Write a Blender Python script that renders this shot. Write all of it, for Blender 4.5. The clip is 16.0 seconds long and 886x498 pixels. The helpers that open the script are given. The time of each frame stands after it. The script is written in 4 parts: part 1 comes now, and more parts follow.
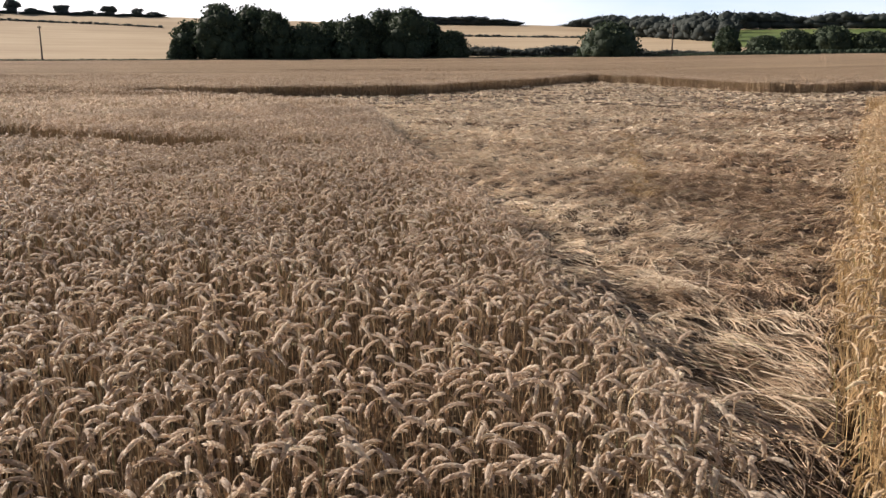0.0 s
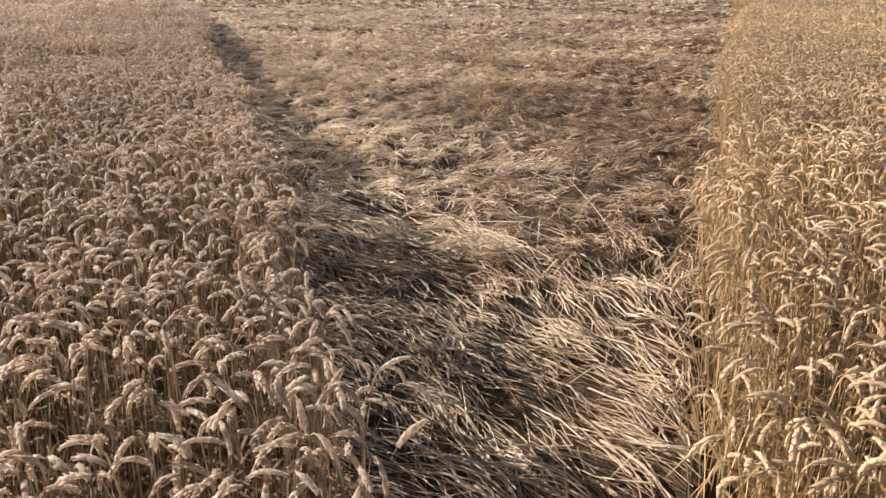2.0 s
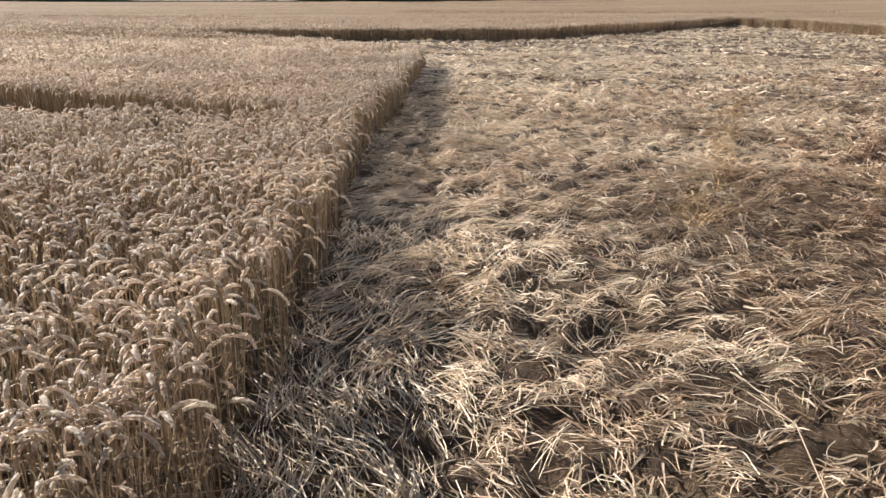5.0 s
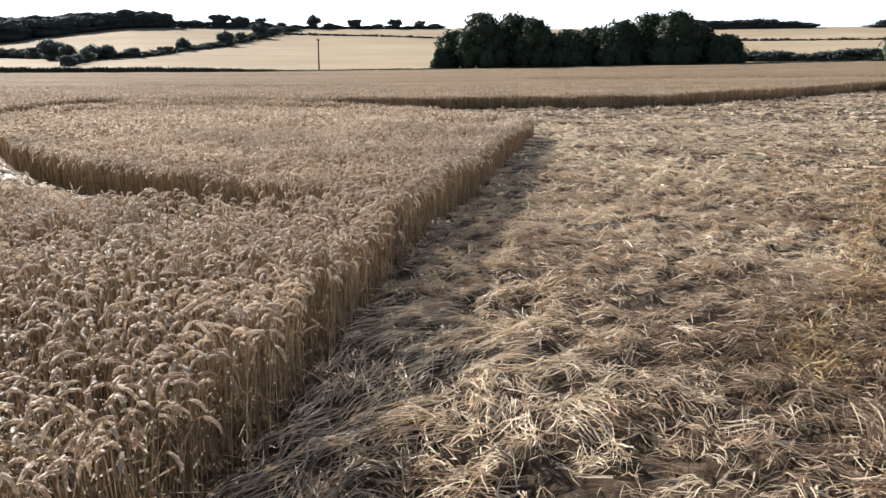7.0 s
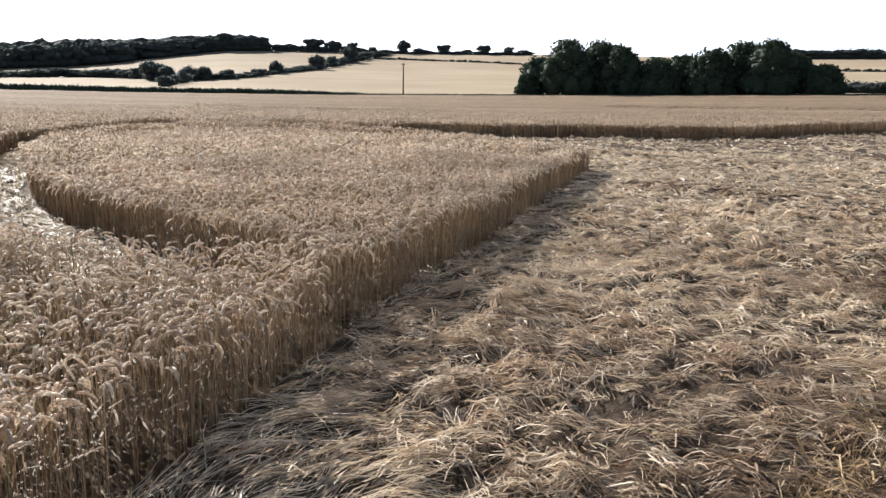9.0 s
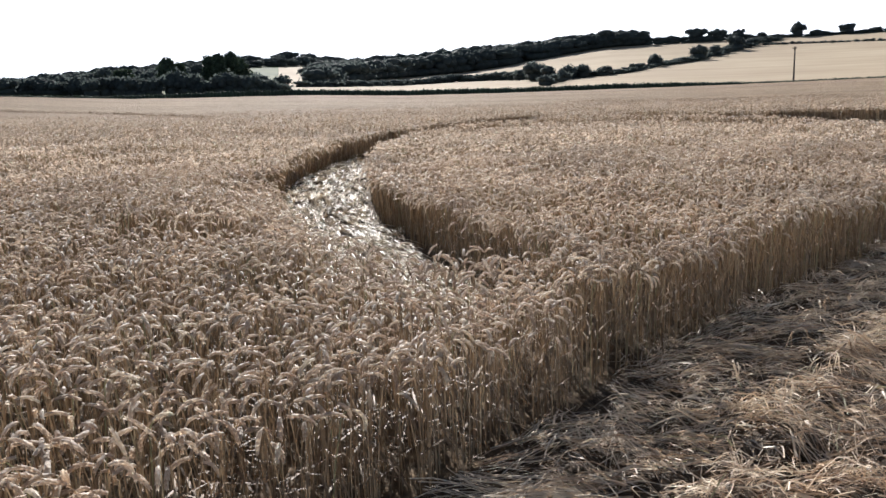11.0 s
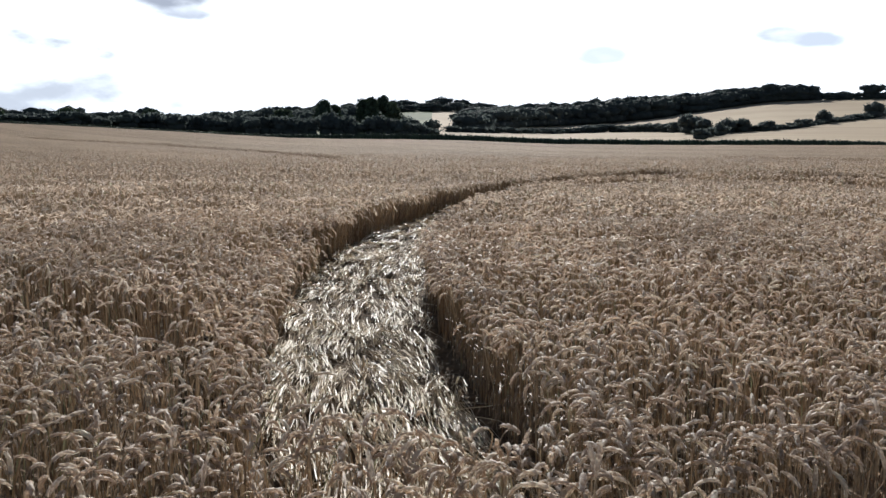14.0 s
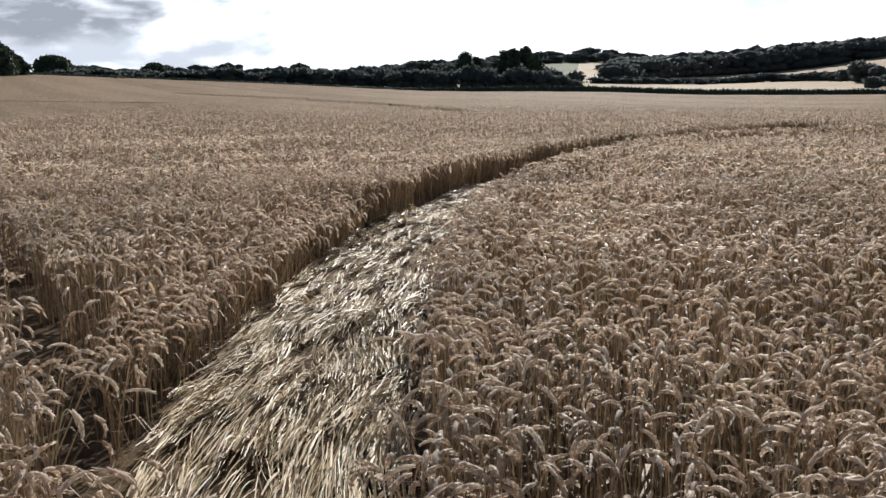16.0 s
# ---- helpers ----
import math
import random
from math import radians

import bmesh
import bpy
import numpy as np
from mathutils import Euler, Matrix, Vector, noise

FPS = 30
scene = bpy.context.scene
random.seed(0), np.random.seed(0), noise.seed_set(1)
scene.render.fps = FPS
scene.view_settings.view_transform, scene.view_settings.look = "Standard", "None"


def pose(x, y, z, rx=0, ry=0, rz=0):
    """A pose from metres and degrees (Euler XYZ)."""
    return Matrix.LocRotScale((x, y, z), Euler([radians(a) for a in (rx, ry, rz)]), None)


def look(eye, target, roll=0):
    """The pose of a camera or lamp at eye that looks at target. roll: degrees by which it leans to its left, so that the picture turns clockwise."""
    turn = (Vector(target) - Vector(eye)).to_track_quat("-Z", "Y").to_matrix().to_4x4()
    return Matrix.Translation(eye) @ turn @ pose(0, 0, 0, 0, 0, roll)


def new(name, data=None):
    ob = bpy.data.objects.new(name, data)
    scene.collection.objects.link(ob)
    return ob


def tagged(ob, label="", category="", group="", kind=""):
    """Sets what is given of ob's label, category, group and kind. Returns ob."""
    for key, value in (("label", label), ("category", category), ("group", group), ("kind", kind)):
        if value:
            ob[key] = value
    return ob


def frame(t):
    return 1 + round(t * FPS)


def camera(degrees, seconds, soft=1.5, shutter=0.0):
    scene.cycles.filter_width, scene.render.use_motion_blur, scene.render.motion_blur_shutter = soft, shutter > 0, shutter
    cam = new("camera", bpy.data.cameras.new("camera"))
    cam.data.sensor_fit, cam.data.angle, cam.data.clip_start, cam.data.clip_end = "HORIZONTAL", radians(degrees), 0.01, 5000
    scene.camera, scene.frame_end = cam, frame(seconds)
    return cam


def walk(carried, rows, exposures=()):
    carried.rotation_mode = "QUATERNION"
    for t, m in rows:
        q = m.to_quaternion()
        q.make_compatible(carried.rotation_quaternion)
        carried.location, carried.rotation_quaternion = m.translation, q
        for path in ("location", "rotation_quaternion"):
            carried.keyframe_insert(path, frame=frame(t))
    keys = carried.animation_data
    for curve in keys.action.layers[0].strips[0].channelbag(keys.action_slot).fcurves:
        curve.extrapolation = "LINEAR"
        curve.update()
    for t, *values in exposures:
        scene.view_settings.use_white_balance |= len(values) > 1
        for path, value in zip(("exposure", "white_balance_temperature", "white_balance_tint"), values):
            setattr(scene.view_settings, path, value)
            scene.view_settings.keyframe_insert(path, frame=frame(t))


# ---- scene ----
cam = camera(57.2, 16.0, soft=1.5)
EXPOSURES = [(0.0, 0.82, 6500, 16), (0.5, 0.95, 6400, 16), (1.5, 1.05, 6450, 17), (3.0, 1.22, 6250, 16), (3.5, 1.3, 6100, 13), (6.5, 1.27, 6000, 11), (7.0, 1.1, 5950, 10), (7.5, 0.92, 5950, 10), (8.0, 1.15, 5950, 10), (8.5, 1.2, 5900, 10), (9.0, 1.12, 5850, 10), (9.7, 0.9, 5750, 10), (11.8, 1.02, 5720, 11), (12.5, 0.96, 5720, 11), (13.5, 0.7, 5700, 11), (14.0, 0.5, 5700, 9), (14.5, 0.35, 5650, 8), (15.5, 0.24, 5950, 10), (16.0, 0.58, 5900, 10)]
PATH = [
    (0, (0.553, -0.658, 1.937), (0.989, 0.942, 1.561), 0.4),
    (0.5, (0.917, -0.273, 1.891), (1.421, 1.297, 1.478), 0.4),
    (1, (1.21, 0.087, 1.888), (1.731, 1.64, 1.434), 0.5),
    (1.5, (1.556, 0.515, 1.852), (2.214, 2.0, 1.352), 0.6),
    (2, (1.902, 0.836, 1.798), (2.547, 2.308, 1.242), 0.6),
    (2.5, (2.236, 1.211, 1.808), (2.722, 2.741, 1.25), 0.1),
    (3, (2.539, 1.714, 1.83), (2.995, 3.267, 1.306), 0.9),
    (3.5, (2.767, 2.089, 1.837), (3.202, 3.659, 1.351), 1.8),
    (4, (3.06, 2.495, 1.85), (3.413, 4.083, 1.357), 0.9),
    (4.2, (3.169, 2.66, 1.827), (3.486, 4.253, 1.324), 0.7),
    (6.3, (4.208, 4.465, 1.92), (4.211, 6.112, 1.499), 0.9),
    (6.5, (4.264, 4.593, 1.924), (4.27, 6.242, 1.516), 0.8),
    (7, (4.484, 4.996, 1.918), (4.376, 6.655, 1.556), -0.1),
    (7.5, (4.703, 5.394, 1.906), (4.485, 7.041, 1.545), -0.9),
    (8, (4.903, 5.826, 1.9), (4.707, 7.471, 1.52), 0.3),
    (8.5, (5.156, 6.217, 1.886), (4.965, 7.868, 1.53), 1.0),
    (9, (5.401, 6.604, 1.939), (5.12, 8.252, 1.626), 0.9),
    (9.5, (5.511, 7.083, 1.877), (4.984, 8.676, 1.605), -0.4),
    (9.7, (5.551, 7.251, 1.885), (4.912, 8.804, 1.62), -0.9),
    (11.8, (5.51, 9.13, 1.759), (4.321, 10.301, 1.432), -2.7),
    (12, (5.437, 9.329, 1.779), (4.187, 10.438, 1.467), -2.8),
    (12.5, (5.271, 9.656, 1.769), (3.998, 10.747, 1.482), -2.3),
    (13, (5.041, 10.045, 1.795), (3.816, 11.191, 1.52), -1.0),
    (13.5, (4.895, 10.553, 1.758), (3.71, 11.746, 1.507), 0.3),
    (14, (4.82, 11.004, 1.793), (3.603, 12.17, 1.577), 0.2),
    (14.5, (4.737, 11.487, 1.781), (3.459, 12.591, 1.587), -1.6),
    (15, (4.743, 11.846, 1.79), (3.36, 12.815, 1.595), -0.9),
    (15.5, (4.763, 12.225, 1.802), (3.314, 13.082, 1.563), -0.1),
    (16, (4.696, 12.63, 1.762), (3.303, 13.553, 1.451), -0.3),
]
walk(cam, [(t, look(eye, target, roll)) for t, eye, target, roll in PATH], EXPOSURES)

# ---- light ----
SUN_AZ, SUN_EL = -45.0, 25.5
world = bpy.data.worlds.new("sky")
scene.world = world
world.use_nodes = True
wn = world.node_tree
sky = wn.nodes.new("ShaderNodeTexSky")
sky.sky_type, sky.sun_disc = "NISHITA", False
sky.sun_elevation, sky.sun_rotation = radians(SUN_EL), radians(SUN_AZ)
sky.altitude, sky.air_density, sky.dust_density, sky.ozone_density = 100, 1.0, 1.5, 1.0
wn.nodes["Background"].inputs["Strength"].default_value = 0.032
wn.links.new(sky.outputs["Color"], wn.nodes["Background"].inputs["Color"])

lamp = bpy.data.lights.new("sun", "SUN")
lamp.energy, lamp.angle, lamp.color = 5.0, radians(0.6), (1.0, 0.91, 0.79)
sun = new("sun", lamp)
a, e = radians(SUN_AZ), radians(SUN_EL)
sun.matrix_world = look((60 * math.sin(a) * math.cos(e), 60 * math.cos(a) * math.cos(e), 60 * math.sin(e)), (0, 0, 0))

# ---- materials ----


def material(name, rough=0.7):
    m = bpy.data.materials.new(name)
    m.use_nodes = True
    nt = m.node_tree
    b = nt.nodes["Principled BSDF"]
    b.inputs["Roughness"].default_value = rough
    return m, nt, b


def ramp(nt, source, stops):
    r = nt.nodes.new("ShaderNodeValToRGB")
    els = r.color_ramp.elements
    while len(els) < len(stops):
        els.new(0.5)
    for el, (p, c) in zip(els, stops):
        el.position, el.color = p, (*c, 1)
    nt.links.new(source, r.inputs["Fac"])
    return r.outputs["Color"]


def noise_tex(nt, scale, detail=4.0, rough=0.55, vector=None, distort=0.0):
    n = nt.nodes.new("ShaderNodeTexNoise")
    n.inputs["Scale"].default_value = scale
    n.inputs["Detail"].default_value = detail
    n.inputs["Roughness"].default_value = rough
    n.inputs["Distortion"].default_value = distort
    if vector is not None:
        nt.links.new(vector, n.inputs["Vector"])
    return n.outputs["Fac"]


def position(nt, scale=(1, 1, 1), rot=0.0):
    g = nt.nodes.new("ShaderNodeNewGeometry")
    m = nt.nodes.new("ShaderNodeMapping")
    m.inputs["Scale"].default_value = scale
    m.inputs["Rotation"].default_value = (0, 0, rot)
    nt.links.new(g.outputs["Position"], m.inputs["Vector"])
    return m.outputs["Vector"]


def mix(nt, fac, c1, c2, mode="MIX"):
    m = nt.nodes.new("ShaderNodeMix")
    m.data_type, m.blend_type = "RGBA", mode
    for socket, v in ((m.inputs[0], fac), (m.inputs[6], c1), (m.inputs[7], c2)):
        if isinstance(v, (int, float)):
            socket.default_value = v
        elif isinstance(v, tuple):
            socket.default_value = (*v, 1)
        else:
            nt.links.new(v, socket)
    return m.outputs[2]


def bump(nt, b, height, strength, distance):
    n = nt.nodes.new("ShaderNodeBump")
    n.inputs["Strength"].default_value, n.inputs["Distance"].default_value = strength, distance
    nt.links.new(height, n.inputs["Height"])
    nt.links.new(n.outputs["Normal"], b.inputs["Normal"])


def plant_material(name, stops, rough, thin, spec=0.4, patch=0.25, sheen=0.0):
    """Dry or green plant parts: colour from each piece's own tint, slow patches over the field, some light passing through."""
    m, nt, b = material(name, rough)
    b.inputs["Specular IOR Level"].default_value = spec
    b.inputs["Sheen Weight"].default_value, b.inputs["Sheen Roughness"].default_value = sheen, 0.4
    at = nt.nodes.new("ShaderNodeAttribute")
    at.attribute_name = "tint"
    col = ramp(nt, at.outputs["Fac"], stops)
    slow = noise_tex(nt, 0.35, 3.0, vector=position(nt))
    tone = ramp(nt, slow, [(0.3, (1 - patch, 1 - patch, 1 - patch)), (0.7, (1 + patch * 0.4,) * 3)])
    col = mix(nt, 1.0, col, tone, "MULTIPLY")
    fine = noise_tex(nt, 160.0, 2.0, vector=position(nt))
    col = mix(nt, 0.5, col, mix(nt, fine, (0.35, 0.33, 0.3), (1.25, 1.25, 1.25)), "MULTIPLY")
    nt.links.new(col, b.inputs["Base Color"])
    if thin > 0:
        tr = nt.nodes.new("ShaderNodeBsdfTranslucent")
        ms = nt.nodes.new("ShaderNodeMixShader")
        ms.inputs[0].default_value = thin
        nt.links.new(col, tr.inputs["Color"])
        nt.links.new(b.outputs[0], ms.inputs[1])
        nt.links.new(tr.outputs[0], ms.inputs[2])
        nt.links.new(ms.outputs[0], nt.nodes["Material Output"].inputs["Surface"])
    return m


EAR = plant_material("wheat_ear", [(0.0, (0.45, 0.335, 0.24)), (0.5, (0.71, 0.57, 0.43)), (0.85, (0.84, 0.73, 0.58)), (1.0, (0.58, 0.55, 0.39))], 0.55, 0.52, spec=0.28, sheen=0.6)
STALK = plant_material("wheat_stalk", [(0.0, (0.20, 0.13, 0.075)), (0.5, (0.40, 0.28, 0.165)), (0.9, (0.57, 0.44, 0.28)), (1.0, (0.33, 0.31, 0.17))], 0.6, 0.12, spec=0.15)
STRAW = plant_material("flattened_straw", [(0.0, (0.17, 0.10, 0.058)), (0.35, (0.56, 0.40, 0.262)), (0.93, (0.90, 0.765, 0.575)), (1.0, (0.42, 0.38, 0.22))], 0.5, 0.24, spec=0.2, patch=0.3)
# Direct sun on the eastern crop put into the colour: golden ears and stalks.
SUNLIT_GOLD_EAR = plant_material("sunlit_gold_ear", [(0.0, (0.54, 0.38, 0.22)), (0.5, (0.72, 0.54, 0.34)), (0.85, (0.80, 0.66, 0.46)), (1.0, (0.56, 0.51, 0.31))], 0.7, 0.3, spec=0.2, sheen=0.2)
SUNLIT_GOLD_STALK = plant_material("sunlit_gold_stalk", [(0.0, (0.32, 0.21, 0.10)), (0.5, (0.56, 0.39, 0.20)), (0.9, (0.70, 0.53, 0.30)), (1.0, (0.40, 0.37, 0.18))], 0.6, 0.22, spec=0.15)
PATH_STRAW = plant_material("combed_straw", [(0.0, (0.15, 0.10, 0.055)), (0.4, (0.50, 0.38, 0.235)), (0.93, (0.86, 0.74, 0.53)), (1.0, (0.40, 0.40, 0.22))], 0.5, 0.22, spec=0.16, patch=0.3)
LEAF = plant_material("tree_leaf", [(0.0, (0.03, 0.045, 0.028)), (0.6, (0.056, 0.08, 0.046)), (1.0, (0.085, 0.11, 0.06))], 0.75, 0.2, spec=0.2, patch=0.3)


def bark_material():
    m, nt, b = material("bark", 0.9)
    n = noise_tex(nt, 9.0, 6.0, vector=position(nt, (1, 1, 0.25)))
    nt.links.new(ramp(nt, n, [(0.3, (0.035, 0.026, 0.02)), (0.7, (0.12, 0.095, 0.075))]), b.inputs["Base Color"])
    bump(nt, b, n, 0.6, 0.05)
    return m


def canopy_material():
    """The closed crop seen from afar: ears, rows and drill lines, paler and darker patches."""
    m, nt, b = material("wheat_canopy", 0.9)
    b.inputs["Specular IOR Level"].default_value = 0.05
    rows = noise_tex(nt, 1.0, 4.0, vector=position(nt, (0.012, 0.16, 0.1), radians(-12)))
    ears = noise_tex(nt, 9.0, 3.0, vector=position(nt))
    fine = noise_tex(nt, 45.0, 2.0, vector=position(nt))
    slow = noise_tex(nt, 0.05, 4.0, vector=position(nt))
    # darkest brown: shaded stalks between the ears put into the colour
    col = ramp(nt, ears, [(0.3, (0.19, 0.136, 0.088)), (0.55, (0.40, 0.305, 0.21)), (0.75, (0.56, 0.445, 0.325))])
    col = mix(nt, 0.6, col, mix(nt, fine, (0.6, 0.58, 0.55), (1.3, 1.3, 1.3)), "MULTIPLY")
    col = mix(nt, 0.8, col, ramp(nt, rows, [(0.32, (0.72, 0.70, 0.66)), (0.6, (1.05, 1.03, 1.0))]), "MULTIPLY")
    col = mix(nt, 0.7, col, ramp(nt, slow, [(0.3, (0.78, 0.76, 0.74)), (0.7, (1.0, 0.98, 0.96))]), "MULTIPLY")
    nt.links.new(col, b.inputs["Base Color"])
    bump(nt, b, ears, 1.0, 0.3)
    return m


def soil_material():
    m, nt, b = material("stubble_soil", 0.95)
    b.inputs["Specular IOR Level"].default_value = 0.1
    n = noise_tex(nt, 6.0, 8.0, vector=position(nt))
    f = noise_tex(nt, 60.0, 4.0, vector=position(nt))
    col = ramp(nt, n, [(0.3, (0.05, 0.035, 0.022)), (0.55, (0.11, 0.076, 0.045)), (0.75, (0.19, 0.135, 0.08))])
    col = mix(nt, 0.7, col, mix(nt, f, (0.5, 0.48, 0.45), (1.4, 1.4, 1.35)), "MULTIPLY")
    nt.links.new(col, b.inputs["Base Color"])
    bump(nt, b, n, 0.8, 0.06)
    return m


def far_field_material(name, c1, c2, c3):
    m, nt, b = material(name, 0.9)
    b.inputs["Specular IOR Level"].default_value = 0.05
    n = noise_tex(nt, 0.02, 5.0, vector=position(nt))
    lines = noise_tex(nt, 1.0, 3.0, vector=position(nt, (0.01, 0.14, 0.02), radians(25)))
    col = ramp(nt, n, [(0.3, c1), (0.5, c2), (0.7, c3)])
    col = mix(nt, 0.5, col, ramp(nt, lines, [(0.35, (0.82, 0.82, 0.8)), (0.6, (1.06, 1.06, 1.06))]), "MULTIPLY")
    nt.links.new(col, b.inputs["Base Color"])
    return m


def mat_material():
    """Crushed straw: strands in changing directions, brown litter darkened for shade in the gaps."""
    m, nt, b = material("crushed_straw", 0.75)
    b.inputs["Specular IOR Level"].default_value = 0.15
    # tufts about a hand wide, each combed its own way
    cell = nt.nodes.new("ShaderNodeTexVoronoi")
    cell.inputs["Scale"].default_value = 6.5
    g = nt.nodes.new("ShaderNodeNewGeometry")
    shake = noise_tex(nt, 9.0, 3.0, vector=g.outputs["Position"])
    add = nt.nodes.new("ShaderNodeVectorMath")
    add.operation = "MULTIPLY_ADD"
    add.inputs[1].default_value = (0.18, 0.18, 0.0)
    nt.links.new(shake, add.inputs[0])
    nt.links.new(g.outputs["Position"], add.inputs[2])
    nt.links.new(add.outputs[0], cell.inputs["Vector"])
    parts = nt.nodes.new("ShaderNodeSeparateColor")
    nt.links.new(cell.outputs["Color"], parts.inputs[0])
    turn = nt.nodes.new("ShaderNodeMath")
    turn.operation = "MULTIPLY"
    turn.inputs[1].default_value = 3.14
    nt.links.new(parts.outputs[0], turn.inputs[0])
    rot = nt.nodes.new("ShaderNodeVectorRotate")
    rot.rotation_type = "Z_AXIS"
    nt.links.new(g.outputs["Position"], rot.inputs["Vector"])
    nt.links.new(turn.outputs[0], rot.inputs["Angle"])
    stretch = nt.nodes.new("ShaderNodeMapping")
    stretch.inputs["Scale"].default_value = (9, 150, 40)
    nt.links.new(rot.outputs[0], stretch.inputs["Vector"])
    strands = noise_tex(nt, 1.0, 4.0, 0.75, stretch.outputs[0], 0.6)
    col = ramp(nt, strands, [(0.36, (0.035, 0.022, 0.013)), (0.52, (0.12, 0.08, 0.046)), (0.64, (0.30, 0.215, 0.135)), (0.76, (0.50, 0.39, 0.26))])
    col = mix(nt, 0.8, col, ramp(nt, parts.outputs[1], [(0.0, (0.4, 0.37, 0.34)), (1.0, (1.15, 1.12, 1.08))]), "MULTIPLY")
    nt.links.new(col, b.inputs["Base Color"])
    bump(nt, b, strands, 1.0, 0.03)
    return m


MAT = mat_material()
# Leaves of the far woods: distance haze put into a lighter, bluer colour.
HAZED_LEAF = plant_material("hazed_leaf", [(0.0, (0.085, 0.1, 0.095)), (0.6, (0.11, 0.13, 0.12)), (1.0, (0.13, 0.15, 0.13))], 0.8, 0.55, spec=0.2, patch=0.3)
BARK, CANOPY, SOIL = bark_material(), canopy_material(), soil_material()
GOLD = far_field_material("ripe_field", (0.35, 0.27, 0.18), (0.40, 0.315, 0.21), (0.45, 0.36, 0.245))
GREEN = far_field_material("pasture", (0.07, 0.11, 0.035), (0.10, 0.14, 0.045), (0.15, 0.18, 0.065))
VERGE = far_field_material("rough_verge", (0.05, 0.07, 0.025), (0.08, 0.10, 0.035), (0.14, 0.14, 0.06))

# ---- land ----
ORIGIN = np.array((5.1, 7.6))
EYE = 1.87
EDGE_R, HILL_R = 163.0, 510.0
# bearing (degrees east of north), angle of the field's far end, angle of the hill's top
BEARINGS = np.array((-180, -120, -100, -85, -77, -67, -60, -56, -52, -48, -44, -38, -34, -31, -28, -24, -17, -5, 8, 18, 27, 34, 43, 60, 90, 180), float)
END_EL = np.array((0.5, 1.2, 1.7, 1.68, 1.37, 0.98, 0.62, 0.42, 0.36, 0.34, 0.28, 0.06, 0.03, 0.02, 0.02, 0.03, 0.05, 0.2, 0.4, 0.55, 0.68, 0.8, 0.95, 1.1, 1.0, 0.5), float)
TOP_EL = np.array((1.0, 1.6, 1.8, 1.75, 1.5, 1.15, 1.7, 2.2, 2.45, 2.6, 2.4, 1.7, 1.8, 2.1, 2.5, 2.85, 2.92, 2.95, 2.8, 2.75, 2.6, 2.5, 2.45, 2.4, 2.0, 1.0), float)


def height(x, y):
    """Height of the ground: level round the crop circle, rising slowly to the field's end and then up the hills."""
    x, y = np.asarray(x, float), np.asarray(y, float)
    dx, dy = x - ORIGIN[0], y - ORIGIN[1]
    r, az = np.hypot(dx, dy), np.degrees(np.arctan2(dx, dy))
    e0, e1 = np.interp(az, BEARINGS, END_EL), np.interp(az, BEARINGS, TOP_EL)
    z_end = EYE - 0.58 + EDGE_R * np.tan(np.radians(e0))
    field = z_end * np.clip((r - 26) / (EDGE_R - 26), 0, 1) ** 1.5
    s = np.clip((r - EDGE_R - 6) / (HILL_R - EDGE_R - 6), 0, 1) ** 0.85
    hill = EYE + r * np.tan(np.radians(e0 + 0.02 + (e1 - e0) * s)) - 0.58 * np.clip(1 - (r - EDGE_R) / 12, 0, 1)
    beyond = EYE + HILL_R * np.tan(np.radians(e1)) - 0.03 * (r - HILL_R)
    z = np.where(r < EDGE_R, field, np.where(r < HILL_R, hill, beyond))
    bumps = 0.04 * np.sin(x * 0.9 + 1.3 * np.sin(y * 0.5)) * np.sin(y * 0.8 + 0.4)
    return z + bumps * np.clip((r - 3) / 10, 0.5, 1)


def spot(cx, cy, az, el):
    """The place on the land that lies at that bearing and angle from the eye at (cx, cy)."""
    r = np.concatenate((np.arange(20, 200, 1.0), np.arange(200, HILL_R, 2.0)))
    x, y = cx + r * math.sin(radians(az)), cy + r * math.cos(radians(az))
    seen = np.degrees(np.arctan2(height(x, y) - EYE, r))
    k = int(np.argmax(seen >= el)) if (seen >= el).any() else len(r) - 1
    return x[k], y[k], r[k]


def mesh_of(name, verts, groups, materials, tint=None, smooth=False):
    """One mesh from arrays: verts (n, 3); groups of (faces (m, k), material index)."""
    me = bpy.data.meshes.new(name)
    me.vertices.add(len(verts))
    me.vertices.foreach_set("co", np.ascontiguousarray(verts, np.float32).ravel())
    loops = np.concatenate([f.ravel() for f, _ in groups]).astype(np.int32)
    totals = np.concatenate([np.full(len(f), f.shape[1], np.int32) for f, _ in groups])
    starts = np.concatenate(([0], np.cumsum(totals)[:-1])).astype(np.int32)
    index = np.concatenate([np.broadcast_to(np.asarray(i, np.int32), (len(f),)) for f, i in groups])
    me.loops.add(len(loops))
    me.loops.foreach_set("vertex_index", loops)
    me.polygons.add(len(starts))
    me.polygons.foreach_set("loop_start", starts)
    me.polygons.foreach_set("loop_total", totals)
    me.polygons.foreach_set("material_index", np.ascontiguousarray(index))
    me.polygons.foreach_set("use_smooth", np.full(len(starts), smooth))
    for m in materials:
        me.materials.append(m)
    me.update(calc_edges=True)
    if tint is not None:
        a = me.attributes.new("tint", "FLOAT", "POINT")
        a.data.foreach_set("value", np.ascontiguousarray(tint, np.float32))
    return me


def grid_faces(rows, cols):
    i = np.arange(rows - 1)[:, None] * cols + np.arange(cols - 1)[None, :]
    i = i.ravel()
    return np.stack((i, i + 1, i + cols + 1, i + cols), 1)


